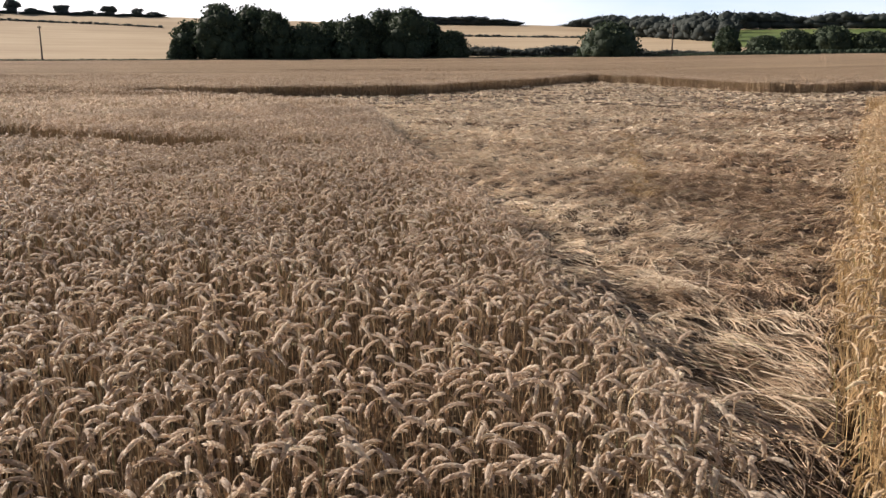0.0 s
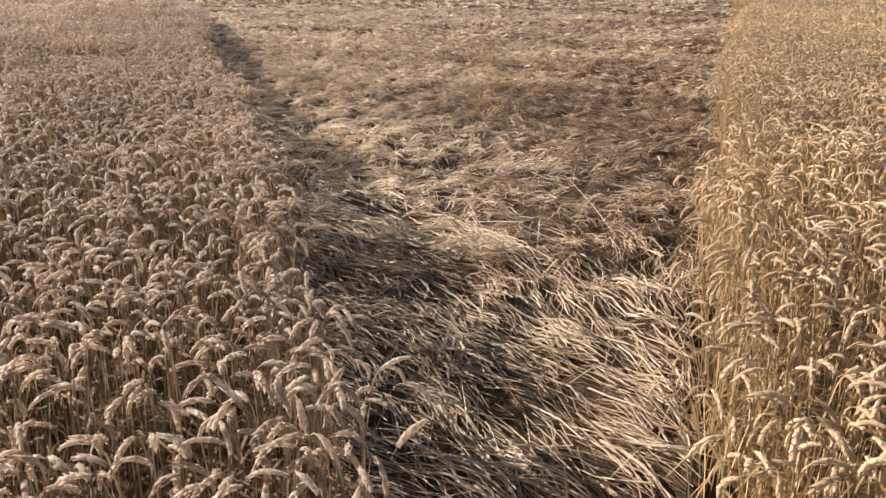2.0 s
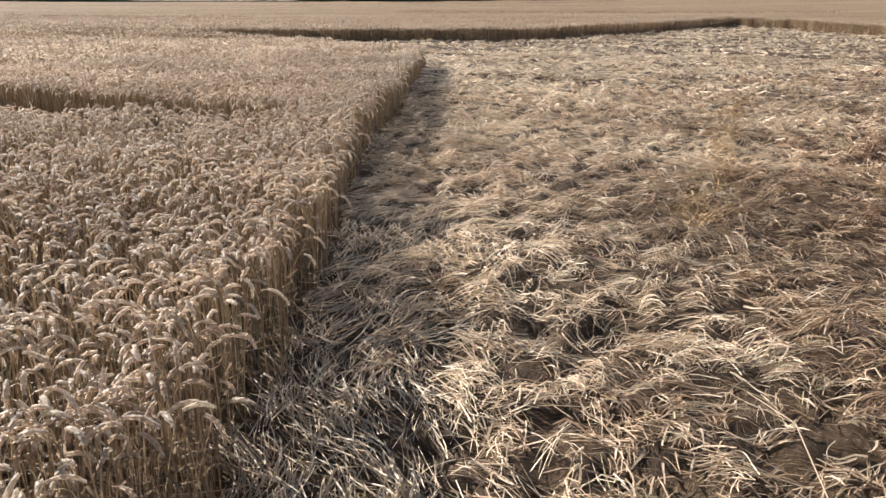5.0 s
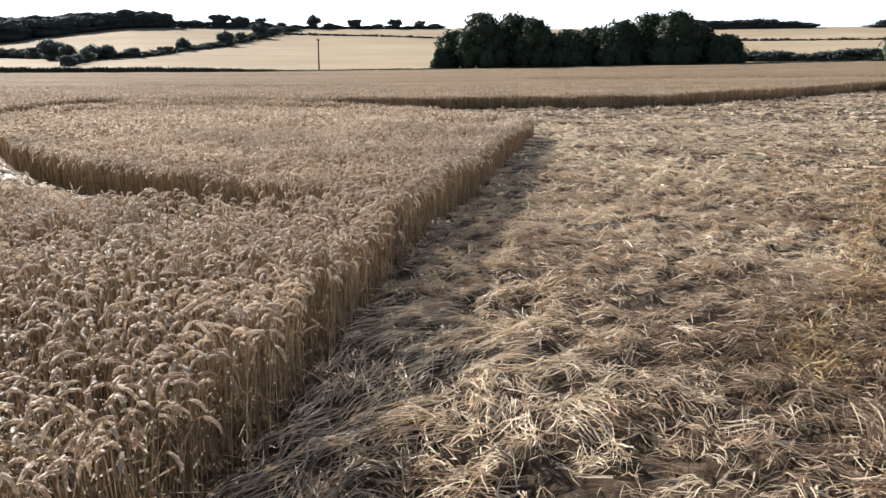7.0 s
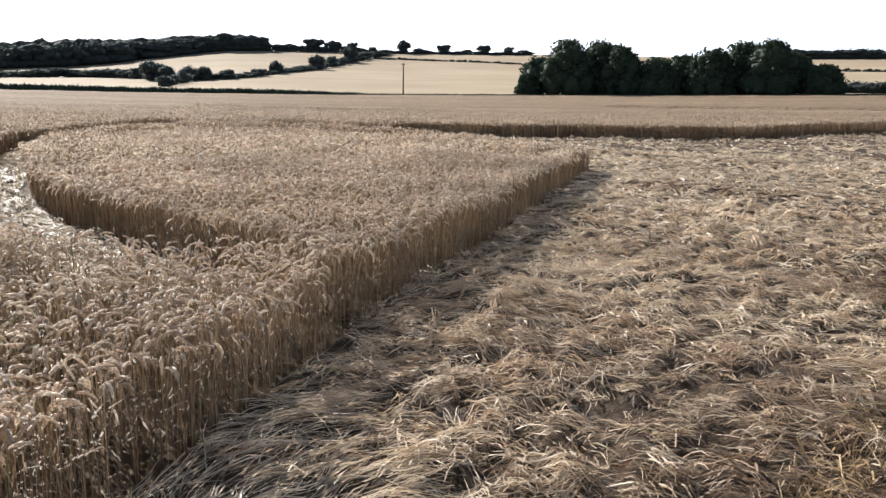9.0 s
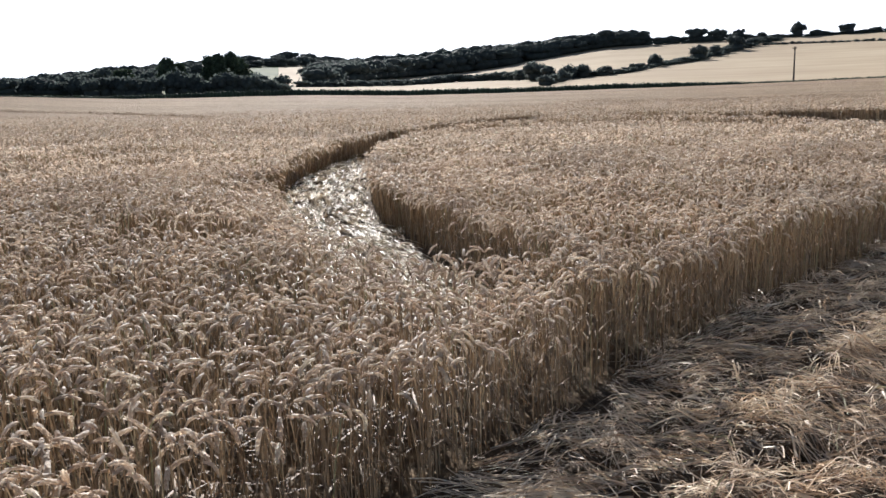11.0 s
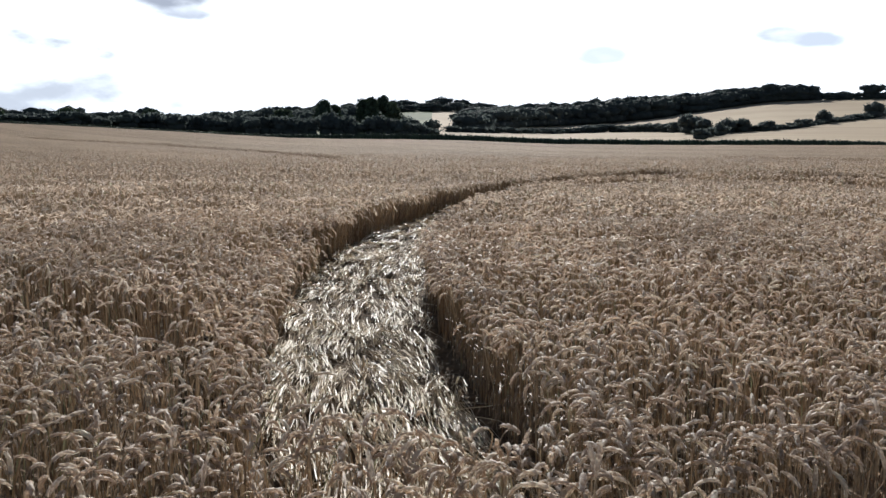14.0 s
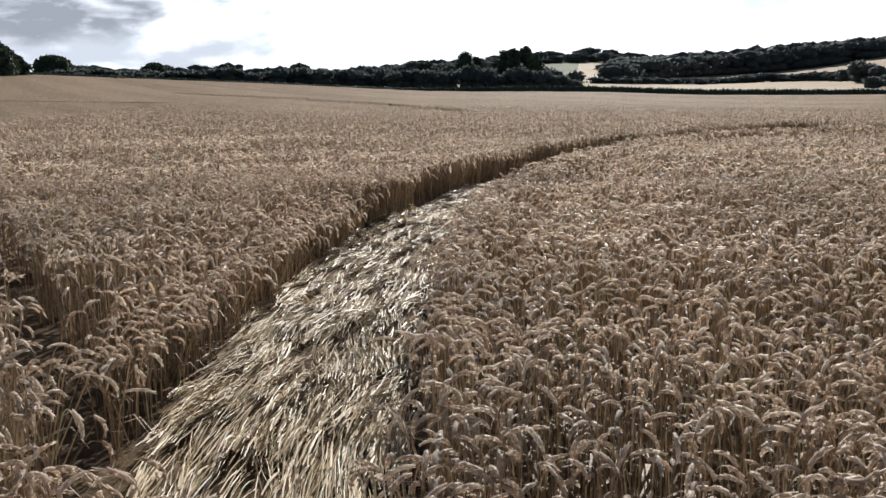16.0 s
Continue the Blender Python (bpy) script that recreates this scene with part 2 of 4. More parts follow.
def inside(poly, x, y):
    p = np.asarray(poly, float)
    hit = np.zeros(np.shape(x), bool)
    for (x1, y1), (x2, y2) in zip(p, np.roll(p, -1, 0)):
        if y1 != y2:
            cross = (y1 > y) != (y2 > y)
            hit ^= cross & (x < (x2 - x1) * (y - y1) / (y2 - y1) + x1)
    return hit


def away(line, x, y, closed=False):
    """Distance from each (x, y) to a line of points."""
    p = np.asarray(line, float)
    q = np.roll(p, -1, 0) if closed else p[1:]
    best = np.full(np.shape(x), 1e9)
    for (x1, y1), (x2, y2) in zip(p, q):
        ux, uy = x2 - x1, y2 - y1
        k = np.clip(((x - x1) * ux + (y - y1) * uy) / (ux * ux + uy * uy + 1e-9), 0, 1)
        best = np.minimum(best, np.hypot(x - x1 - k * ux, y - y1 - k * uy))
    return best


def lattice(x, y, seed):
    """Smooth random values between 0 and 1 on a unit grid."""
    ix, iy = np.floor(x), np.floor(y)
    fx, fy = x - ix, y - iy
    fx, fy = fx * fx * (3 - 2 * fx), fy * fy * (3 - 2 * fy)

    def corner(a, b):
        v = np.sin(a * 127.1 + b * 311.7 + seed * 74.7) * 43758.5453
        return v - np.floor(v)
    low = corner(ix, iy) * (1 - fx) + corner(ix + 1, iy) * fx
    high = corner(ix, iy + 1) * (1 - fx) + corner(ix + 1, iy + 1) * fx
    return low * (1 - fy) + high * fy


# Edges of the flattened part: the straight edge of the island, its north side and ring, the outer ring, the eastern crop.
WEST_EDGE = [(1.27, -1.02), (2.12, 1.36), (2.38, 2.21), (2.55, 3.15), (2.8, 4.67), (3.06, 6.38), (3.31, 8.67), (3.44, 10.88), (3.57, 12.92), (3.78, 15.13), (4.25, 17.85), (4.67, 22.1), (5.52, 28.9)]
RING_IN = [(0.0, 35.7), (-4.67, 39.1), (-9.35, 40.38), (-11.3, 38.25), (-11.64, 34.0), (-10.71, 29.75), (-8.76, 25.5), (-6.46, 22.27), (-4.25, 19.46), (-2.29, 17.4), (-0.42, 15.9), (0.42, 15.34), (1.06, 14.86), (1.6, 14.48), (2.14, 14.17), (2.55, 13.9), (2.93, 13.52)]
RING_OUT = [(2.89, 13.17), (1.87, 13.05), (0.6, 13.47), (-0.94, 14.52), (-2.84, 15.93), (-4.59, 17.59), (-6.38, 19.55), (-10.03, 24.65), (-12.32, 30.0), (-13.4, 35.5), (-13.7, 38.5), (-13.6, 41.0), (-11.5, 43.0), (-8.7, 43.6), (-0.7, 44.5), (4.5, 46.0), (7.1, 46.2), (12.3, 47.0), (15.0, 50.0), (20.9, 55.5), (28.4, 63.0), (33.0, 67.5)]
FAR_EAST = [(34.2, 60.0), (34.3, 52.0), (34.5, 45.0), (36.5, 43.0), (42.0, 44.5), (56.0, 48.0), (56.0, 43.0), (40.0, 35.0), (28.0, 29.5)]
EAST_EDGE = [(26.4, 26.5), (17.0, 17.25), (8.84, 8.33), (7.14, 6.46), (5.02, 4.25), (4.0, 3.06), (3.4, 2.29), (2.72, 1.36), (1.87, -0.85)]
FLAT = WEST_EDGE + RING_IN + RING_OUT + FAR_EAST + EAST_EDGE
WAY = [(0.51, -0.68), (1.87, 0.85), (3.06, 2.55), (4.25, 4.5), (5.44, 6.8), (5.44, 9.35), (4.76, 11.22), (4.67, 12.75)]


def crop_height(x, y):
    """Height of the standing crop, a little taller at the mouth of the curved path and outside the circle, beaten down along the path's outer edge."""
    below_ring = np.clip((13.2 + (2.93 - x) * 0.766 - y) / 0.5, 0, 1)
    south_west = below_ring * np.clip((2.7 - x) / 1.6, 0, 1) * np.clip((y - 9.0) / 2.5, 0, 1) * np.clip(x / 1.2 - 0.1, 0, 1)
    outside = np.clip(np.maximum((-12.0 - x) / 2.0, (y - 30.0) / 10.0), 0, 1)
    beaten = np.clip(1.3 - away(RING_OUT[2:6], x, y) / 0.6, 0, 1)
    return 0.635 + np.maximum(0.06 * south_west, 0.1 * outside) - 0.18 * beaten


# a wheel track that leaves the start of the curved path
TRACK = [(2.05, 13.14), (0.6, 13.22), (-2.0, 13.25), (-5.0, 13.25), (-9.0, 13.2)]


def build_ground():
    az = np.radians(np.concatenate((np.arange(-180, -95, 3.0), np.arange(-95, 62, 0.7), np.linspace(62, 180, 41))))
    r = np.concatenate((np.linspace(0.0, 30, 40), np.linspace(32, EDGE_R - 4, 30), np.linspace(EDGE_R - 3, 190, 12), np.linspace(196, HILL_R, 44), np.linspace(550, 4500, 10)))
    x = ORIGIN[0] + r[:, None] * np.sin(az)[None, :]
    y = ORIGIN[1] + r[:, None] * np.cos(az)[None, :]
    z = height(x, y)
    faces = grid_faces(len(r), len(az))
    v = np.stack((x, y, z), -1).reshape(-1, 3)
    c = v[faces].mean(1)
    cr = np.hypot(c[:, 0] - ORIGIN[0], c[:, 1] - ORIGIN[1])
    ca = np.degrees(np.arctan2(c[:, 0] - ORIGIN[0], c[:, 1] - ORIGIN[1]))
    index = np.where(cr < EDGE_R - 2, 0, np.where(cr < EDGE_R + 6, 3, 1))
    index[(ca > 33) & (cr > 240) & (cr < 480)] = 2
    index[(ca < -47) & (cr > EDGE_R + 6)] = 3
    index[(ca > 90) & (cr > EDGE_R + 6)] = 2
    index[cr > 540] = 3
    ob = new("ground", mesh_of("ground", v, [(faces[:, ::-1], index)], [SOIL, GOLD, GREEN, VERGE], smooth=True))
    tagged(ob, "brown stubble soil rising to pale ripe fields on the hills", "ground", kind="structure")


build_ground()


CLOUDS = [(-63.6, 9.6, 2.5, 1.1, (0.34, 0.35, 0.38)), (-62.8, 8.3, 1.3, 0.35, (0.5, 0.51, 0.54)), (-81.0, 2.9, 14.0, 2.0, (0.50, 0.51, 0.53)), (-84.0, 5.6, 10.0, 1.7, (0.27, 0.28, 0.30)), (-35.2, 6.0, 1.6, 0.5, (0.66, 0.68, 0.70)), (-24.2, 6.9, 1.2, 0.45, (0.52, 0.54, 0.57)), (-22.0, 6.5, 1.3, 0.4, (0.55, 0.57, 0.6)), (-98.0, 8.0, 10.0, 3.0, (0.34, 0.36, 0.39))]


def cloud_edge(nt, value):
    """1 within a cloud, falling to 0 over its ragged edge."""
    k = nt.nodes.new("ShaderNodeMapRange")
    k.interpolation_type = "SMOOTHSTEP"
    k.inputs["From Min"].default_value, k.inputs["From Max"].default_value = 1.85, 2.8
    k.inputs["To Min"].default_value, k.inputs["To Max"].default_value = 1.0, 0.0
    nt.links.new(value, k.inputs["Value"])
    return k.outputs["Result"]


def build_sky_bank():
    """The low sky all round: bright hazy cloud, whitest below the sun, with a few grey clouds."""
    m = bpy.data.materials.new("hazy_sky")
    m.use_nodes = True
    nt = m.node_tree
    nt.nodes.clear()
    out, em = nt.nodes.new("ShaderNodeOutputMaterial"), nt.nodes.new("ShaderNodeEmission")
    nt.links.new(em.outputs[0], out.inputs["Surface"])
    g = nt.nodes.new("ShaderNodeNewGeometry")

    def along(direction, low, high):
        """0 to 1 as the place moves along a direction."""
        d = nt.nodes.new("ShaderNodeVectorMath")
        d.operation = "DOT_PRODUCT"
        d.inputs[1].default_value = direction
        nt.links.new(g.outputs["Position"], d.inputs[0])
        k = nt.nodes.new("ShaderNodeMapRange")
        k.interpolation_type = "SMOOTHSTEP"
        k.inputs["From Min"].default_value, k.inputs["From Max"].default_value = low, high
        nt.links.new(d.outputs["Value"], k.inputs["Value"])
        return k.outputs["Result"]

    glare = along((math.sin(a), math.cos(a), 0), 1200.0, 3600.0)
    up = along((0, 0, 1), 150.0, 900.0)
    blue = mix(nt, up, (0.44, 0.53, 0.62), (0.26, 0.39, 0.60))
    veil = ramp(nt, noise_tex(nt, 1.0, 6.0, 0.55, position(nt, (0.0006, 0.0006, 0.0035))), [(0.35, (0, 0, 0)), (0.62, (1, 1, 1))])
    col = mix(nt, veil, blue, (0.56, 0.60, 0.64))
    col = mix(nt, glare, col, (1.1, 1.1, 1.08))
    # separate clouds: bearing, angle, half width, half height in degrees, colour
    ragged = noise_tex(nt, 1.0, 5.0, 0.5, position(nt, (0.003, 0.003, 0.007)), 0.15)
    billow = ramp(nt, noise_tex(nt, 1.0, 4.0, 0.5, position(nt, (0.004, 0.004, 0.012)), 0.2), [(0.5, (0, 0, 0)), (0.75, (1, 1, 1))])
    for az, el, wide, high, grey in CLOUDS:
        near = nt.nodes.new("ShaderNodeMapping")
        near.vector_type = "TEXTURE"
        near.inputs["Location"].default_value = (4300 * math.sin(radians(az)), 4300 * math.cos(radians(az)), 4300 * math.tan(radians(el)))
        near.inputs["Rotation"].default_value = (0, 0, -radians(az))
        near.inputs["Scale"].default_value = (4300 * radians(wide), 2500, 4300 * radians(high))
        nt.links.new(g.outputs["Position"], near.inputs["Vector"])
        far = nt.nodes.new("ShaderNodeVectorMath")
        far.operation = "LENGTH"
        nt.links.new(near.outputs[0], far.inputs[0])
        sum_ = nt.nodes.new("ShaderNodeMath")
        sum_.operation = "MULTIPLY_ADD"
        sum_.inputs[1].default_value = 2.6
        nt.links.new(ragged, sum_.inputs[0])
        nt.links.new(far.outputs["Value"], sum_.inputs[2])
        shade = mix(nt, billow, grey, (0.78, 0.78, 0.78))
        col = mix(nt, cloud_edge(nt, sum_.outputs[0]), col, shade)
    nt.links.new(col, em.inputs["Color"])
    em.inputs["Strength"].default_value = 1.0
    az = np.radians(np.linspace(-180, 180, 181))
    z = np.linspace(-60, 1250, 14)
    r = 4300.0 - 0.12 * np.clip(z, 0, None)
    v = np.stack((r[:, None] * np.sin(az)[None, :], r[:, None] * np.cos(az)[None, :], np.broadcast_to(z[:, None], (len(z), len(az)))), -1).reshape(-1, 3)
    ob = new("backdrop", mesh_of("backdrop", v, [(grid_faces(len(z), len(az)), 0)], [m], smooth=True))
    tagged(ob, "bright hazy sky low over the hills with grey cloud", "sky", kind="structure")


build_sky_bank()


# ---- standing wheat ----
def east_block(x, y):
    """South-east of the middle of the flattened wedge and of the strip behind the eastern crop."""
    return y < np.interp(x, (1.6, 2.0, 3.0, 5.0, 10.0, 17.0, 23.4, 26.4, 34.0, 52.0, 60.0), (-0.5, 0.3, 2.3, 4.8, 10.6, 18.5, 26.0, 30.0, 37.0, 44.5, 46.0))


def stems(x, y, lod, rng, whole=None):
    """Wheat plants at the places given: a stem with a crooked neck, an ear of overlapping husks and, close by, dry leaves. Returns verts, face groups, tint."""
    n = len(x)
    z0 = height(x, y)
    wave = np.sin(x * 2.0 + 0.8 * np.sin(y * 1.5)) * np.sin(y * 1.6 + 0.5)
    clump = lattice(x / 0.32, y / 0.32, 21) - 0.5
    tall = crop_height(x, y) * np.clip(rng.normal(1.0, 0.06, n), 0.74, 1.12) + 0.035 * wave + 0.07 * clump
    nod = 6.283 * lattice(x / 0.5, y / 0.5, 22)
    phi = np.where(rng.random(n) < 0.4, nod + rng.normal(0, 0.6, n), rng.uniform(0, 6.283, n))
    lean = rng.normal(0.05, 0.12, n)
    bare = east_block(x, y) & (x > 1.6) & (y < 14) & (away(EAST_EDGE, x, y) < 0.34) & (rng.random(n) < 0.55)
    phi = np.where(bare, rng.normal(radians(215), 0.7, n), phi)
    lean = np.where(bare, rng.normal(0.24, 0.14, n), lean)
    edge = (away(RING_OUT[:9], x, y) < 0.3) & (x < 3.0)
    lean = np.where(edge, lean * 1.9, lean)
    droop = np.clip(rng.normal(2.5, 0.55, n), 0.4, 3.3)
    ear_len = rng.uniform(0.08, 0.12, n)
    ear_len = np.where(bare, ear_len * 0.5, ear_len)
    dx, dy = np.cos(phi), np.sin(phi)
    tone = np.clip(rng.normal(0.5, 0.18, n) + 0.06 * wave, 0, 0.93)
    # Far, sparser plants: the shade they lack is put into a darker tone.
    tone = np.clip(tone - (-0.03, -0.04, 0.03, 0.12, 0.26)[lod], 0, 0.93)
    tone[rng.random(n) < 0.025] = 1.0
    segs, hook, bow = ((3, 3, 6), (2, 2, 4), (1, 1, 2), (1, 1, 1), (1, 1, 1))[lod]
    foot = np.zeros(n) if lod < 2 else np.where(whole, 0.0, 0.55)
    neck = rng.uniform(0.045, 0.075, n)
    up = tall - neck * 0.6
    px, py, pz = [], [], []
    for t in np.linspace(0, 1, segs + 1):
        s = foot + (1 - foot) * t
        px.append(x + dx * lean * up * s * s), py.append(y + dy * lean * up * s * s), pz.append(z0 + up * s)
    th = lean * 1.5
    cx, cy, cz = px[-1], py[-1], pz[-1]
    for k in range(hook):
        nxt = th + droop * 0.52 / hook
        mid, step = (th + nxt) / 2, neck / hook
        cx, cy, cz = cx + dx * np.sin(mid) * step, cy + dy * np.sin(mid) * step, cz + np.cos(mid) * step
        th = nxt
        px.append(cx), py.append(cy), pz.append(cz)
    ring = []
    for k in range(bow + 1):
        ring.append((cx, cy, cz, th))
        nxt = th + droop * 0.48 / bow
        mid, step = (th + nxt) / 2, ear_len / bow
        cx, cy, cz = cx + dx * np.sin(mid) * step, cy + dy * np.sin(mid) * step, cz + np.cos(mid) * step
        th = nxt
    verts, groups, tints, base = [], [], [], 0
    # stem: a flat blade turned its own way
    wide = (0.0024, 0.003, 0.0042, 0.0055, 0.0065)[lod]
    turn = rng.uniform(0, math.pi, n)
    sx, sy = np.cos(turn) * wide, np.sin(turn) * wide
    cols = len(px)
    P = np.empty((n, cols, 2, 3))
    for k in range(cols):
        P[:, k, 0] = np.stack((px[k] - sx, py[k] - sy, pz[k]), 1)
        P[:, k, 1] = np.stack((px[k] + sx, py[k] + sy, pz[k]), 1)
    verts.append(P.reshape(-1, 3))
    i = ((np.arange(n) * cols * 2)[:, None] + np.arange(cols - 1)[None, :] * 2).ravel()
    groups.append((np.stack((i, i + 1, i + 3, i + 2), 1), 0))
    tints.append(np.repeat(np.clip(tone + rng.normal(0, 0.15, n), 0, 1), cols * 2))
    base += n * cols * 2
    # ear: four ranks of husks, each folded along its keel, with a sharp tip that stands off
    fat = rng.uniform(0.0068, 0.0092, n) * (1.12, 1.18, 1.25, 1.35, 1.6)[lod] * np.where(bare, 0.4, 1.0)
    if lod < 3:
        swell = ([0.75, 1.0, 1.05, 1.05, 0.95, 0.7], [0.85, 1.05, 1.0, 0.7], [1.0, 0.8])[lod]
        ranks = (4, 4, 3)[lod]
        spin = rng.uniform(0, math.pi, n)
        for k in range(bow):
            ex, ey, ez, et = ring[k]
            fx, fy, fz, _ = ring[k + 1]
            foot_at, head_at = np.stack((ex, ey, ez), 1), np.stack((fx, fy, fz), 1)
            ahead = head_at - foot_at
            bent = np.stack((dx * np.cos(et), dy * np.cos(et), -np.sin(et)), 1)
            flat = np.stack((-dy, dx, np.zeros(n)), 1)
            r = (fat * swell[k])[:, None]
            for s in range(ranks):
                ang = (spin + 2 * math.pi * (s + (0.5 if k % 2 else 0.0)) / ranks)[:, None]
                out, side = flat * np.cos(ang) + bent * np.sin(ang) * 0.8, bent * np.cos(ang) * 0.8 - flat * np.sin(ang)
                reach = rng.uniform(1.15, 1.6, n)[:, None]
                keel = foot_at - ahead * 0.12 + out * r * 0.95
                tip = foot_at + ahead * reach + out * r * rng.uniform(0.8, 1.5, n)[:, None]
                wide_at = foot_at + ahead * 0.5 + out * r * 0.5
                span = side * r * (0.95 if ranks == 4 else 1.2)
                verts.append(np.stack((keel, wide_at - span, tip, wide_at + span), 1).reshape(-1, 3))
                q = np.arange(n)[:, None] * 4 + base
                groups.append((np.concatenate((q + np.array([0, 2, 1]), q + np.array([0, 3, 2]))), 1))
                # Pale tips and dark keels: rim light and creases put into the colour.
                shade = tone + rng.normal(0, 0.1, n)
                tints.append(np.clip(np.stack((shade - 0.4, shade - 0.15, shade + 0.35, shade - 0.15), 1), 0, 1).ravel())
                base += n * 4
    else:
        steps, sides = bow + 1, 2
        E = np.empty((n, steps, sides, 3))
        spin = rng.uniform(0, math.pi, n)
        for k, (ex, ey, ez, et) in enumerate(ring):
            for s in range(sides):
                ang = spin + math.pi * s
                a_side, a_out = np.cos(ang) * fat * (1.0, 0.5)[k], np.sin(ang) * fat * (1.0, 0.5)[k]
                nx, nz = np.cos(et), -np.sin(et)
                E[:, k, s, 0] = ex - dy * a_side + dx * nx * a_out
                E[:, k, s, 1] = ey + dx * a_side + dy * nx * a_out
                E[:, k, s, 2] = ez + nz * a_out
        verts.append(E.reshape(-1, 3))
        groups.append((np.arange(n)[:, None] * 4 + np.array([0, 1, 3, 2]) + base, 1))
        tints.append(np.repeat(tone, 4))
        base += n * 4
    if lod < 2:
        # dry leaves hanging from the stem
        pick = rng.integers(0, n, int(n * (1.4, 1.1)[lod]))
        pick = pick[(away(FLAT, x[pick], y[pick], closed=True) > 0.3) | (rng.random(len(pick)) < 0.75)]
        m = len(pick)
        la, lz, ll = rng.uniform(0, 6.28, m), rng.uniform(0.08, 0.44, m), rng.uniform(0.12, 0.28, m)
        L = np.empty((m, 3, 2, 3))
        for k, (out, rise, w) in enumerate(((0, 0, 0.004), (0.5, 0.15, 0.006), (0.85, -0.35, 0.002))):
            lx, ly, zz = x[pick] + np.cos(la) * ll * out, y[pick] + np.sin(la) * ll * out, z0[pick] + lz + ll * rise
            L[:, k, 0] = np.stack((lx - np.sin(la) * w, ly + np.cos(la) * w, zz), 1)
            L[:, k, 1] = np.stack((lx + np.sin(la) * w, ly - np.cos(la) * w, zz), 1)
        verts.append(L.reshape(-1, 3))
        i = ((np.arange(m) * 6)[:, None] + np.arange(2)[None, :] * 2).ravel() + base
        groups.append((np.stack((i, i + 1, i + 3, i + 2), 1), 0))
        tints.append(np.repeat(rng.uniform(0.0, 0.25, m), 6))
    return np.concatenate(verts), groups, np.concatenate(tints)


def scatter(rng, box, density, keep):
    x0, x1, y0, y1 = box
    n = int((x1 - x0) * (y1 - y0) * density)
    x, y = rng.uniform(x0, x1, n), rng.uniform(y0, y1, n)
    k = keep(x, y)
    return x[k], y[k]


def wobble(x, y):
    return 0.025 * np.sin(x * 6.1 + y * 3.9) + 0.03 * np.sin(x * 13.0 - y * 8.0) + 0.045 * np.sin(x * 2.3 + 1.7 * np.sin(y * 1.9))


def stands(x, y):
    """Where the crop still stands: a slightly ragged edge."""
    return ~inside(FLAT, x + wobble(x, y), y + wobble(y, x)) & ((away(RING_IN[6:], x, y) > 0.08) | (x > 2.7)) & (away(TRACK, x, y) + wobble(y, x) > np.interp(x, (-9, -4, 0.0, 2.0), (0.02, 0.13, 0.17, 0.19)))


def worked(x, y):
    """The part of the field worked out stem by stem; the rest is closed canopy."""
    west = (y > 7.4 + 0.22 * (5.6 - x)) | (x > -0.9 - 0.36 * y)
    return west & (y > -0.3 - 0.5 * x) & (y > 0.80 * x - 1.5)


def build_crop(name, label, zone, box, seed, mats=(STALK, EAR)):
    """All standing wheat of one block, finer where it is passed closely."""
    rng = np.random.default_rng(seed)
    bands = [(0, 0.0, 2.4, 185, 170), (1, 2.4, 5.6, 180, 190), (2, 5.6, 12.5, 150, 220), (3, 12.5, 22.0, 100, 260), (4, 22.0, 80.0, 26, 120)]
    verts, groups, tints, base = [], [], [], 0
    for lod, near, far, density, edge in bands:
        def keep(x, y, near=near, far=far, edge=edge, density=density):
            k = np.nonzero(zone(x, y) & worked(x, y))[0]
            px, py = x[k], y[k]
            d = away(WAY, px, py) + 0.5 * np.sin(px * 1.9) * np.sin(py * 2.3)
            ok = (d >= near) & (d < far)
            k, d = k[ok], d[ok]
            rim = away(FLAT, x[k], y[k], closed=True) < (0.3 if near < 5 else 0.35 if near < 20 else 0.7)
            k = k[rim | (rng.random(len(k)) < np.clip((66 - d) / 32, 0, 1) * density / (density + edge))]
            k = k[stands(x[k], y[k])]
            ok = np.zeros(len(x), bool)
            ok[k] = True
            return ok
        x0, x1, y0, y1 = box
        bx = (max(x0, -far - 1), min(x1, far + 7), max(y0, -3.0), min(y1, far + 14))
        if bx[0] >= bx[1] or bx[2] >= bx[3]:
            continue
        x, y = scatter(rng, bx, density + edge, keep)
        if not len(x):
            continue
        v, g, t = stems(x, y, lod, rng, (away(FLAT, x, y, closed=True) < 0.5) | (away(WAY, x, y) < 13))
        verts.append(v), tints.append(t)
        groups += [(f + base, i) for f, i in g]
        base += len(v)
    ob = new(name, mesh_of(name, np.concatenate(verts), groups, mats, np.concatenate(tints), smooth=True))
    tagged(ob, label, "wheat", kind="stuff")


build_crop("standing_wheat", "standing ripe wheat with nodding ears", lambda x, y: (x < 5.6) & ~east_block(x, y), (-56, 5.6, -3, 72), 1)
build_crop("standing_wheat", "standing wheat coloured golden for direct sun beside flattened straw", lambda x, y: (x > 1.6) & east_block(x, y), (1.6, 58, -2, 45), 2, (SUNLIT_GOLD_STALK, SUNLIT_GOLD_EAR))
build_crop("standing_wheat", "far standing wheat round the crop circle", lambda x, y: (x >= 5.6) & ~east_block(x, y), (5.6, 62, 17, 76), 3)


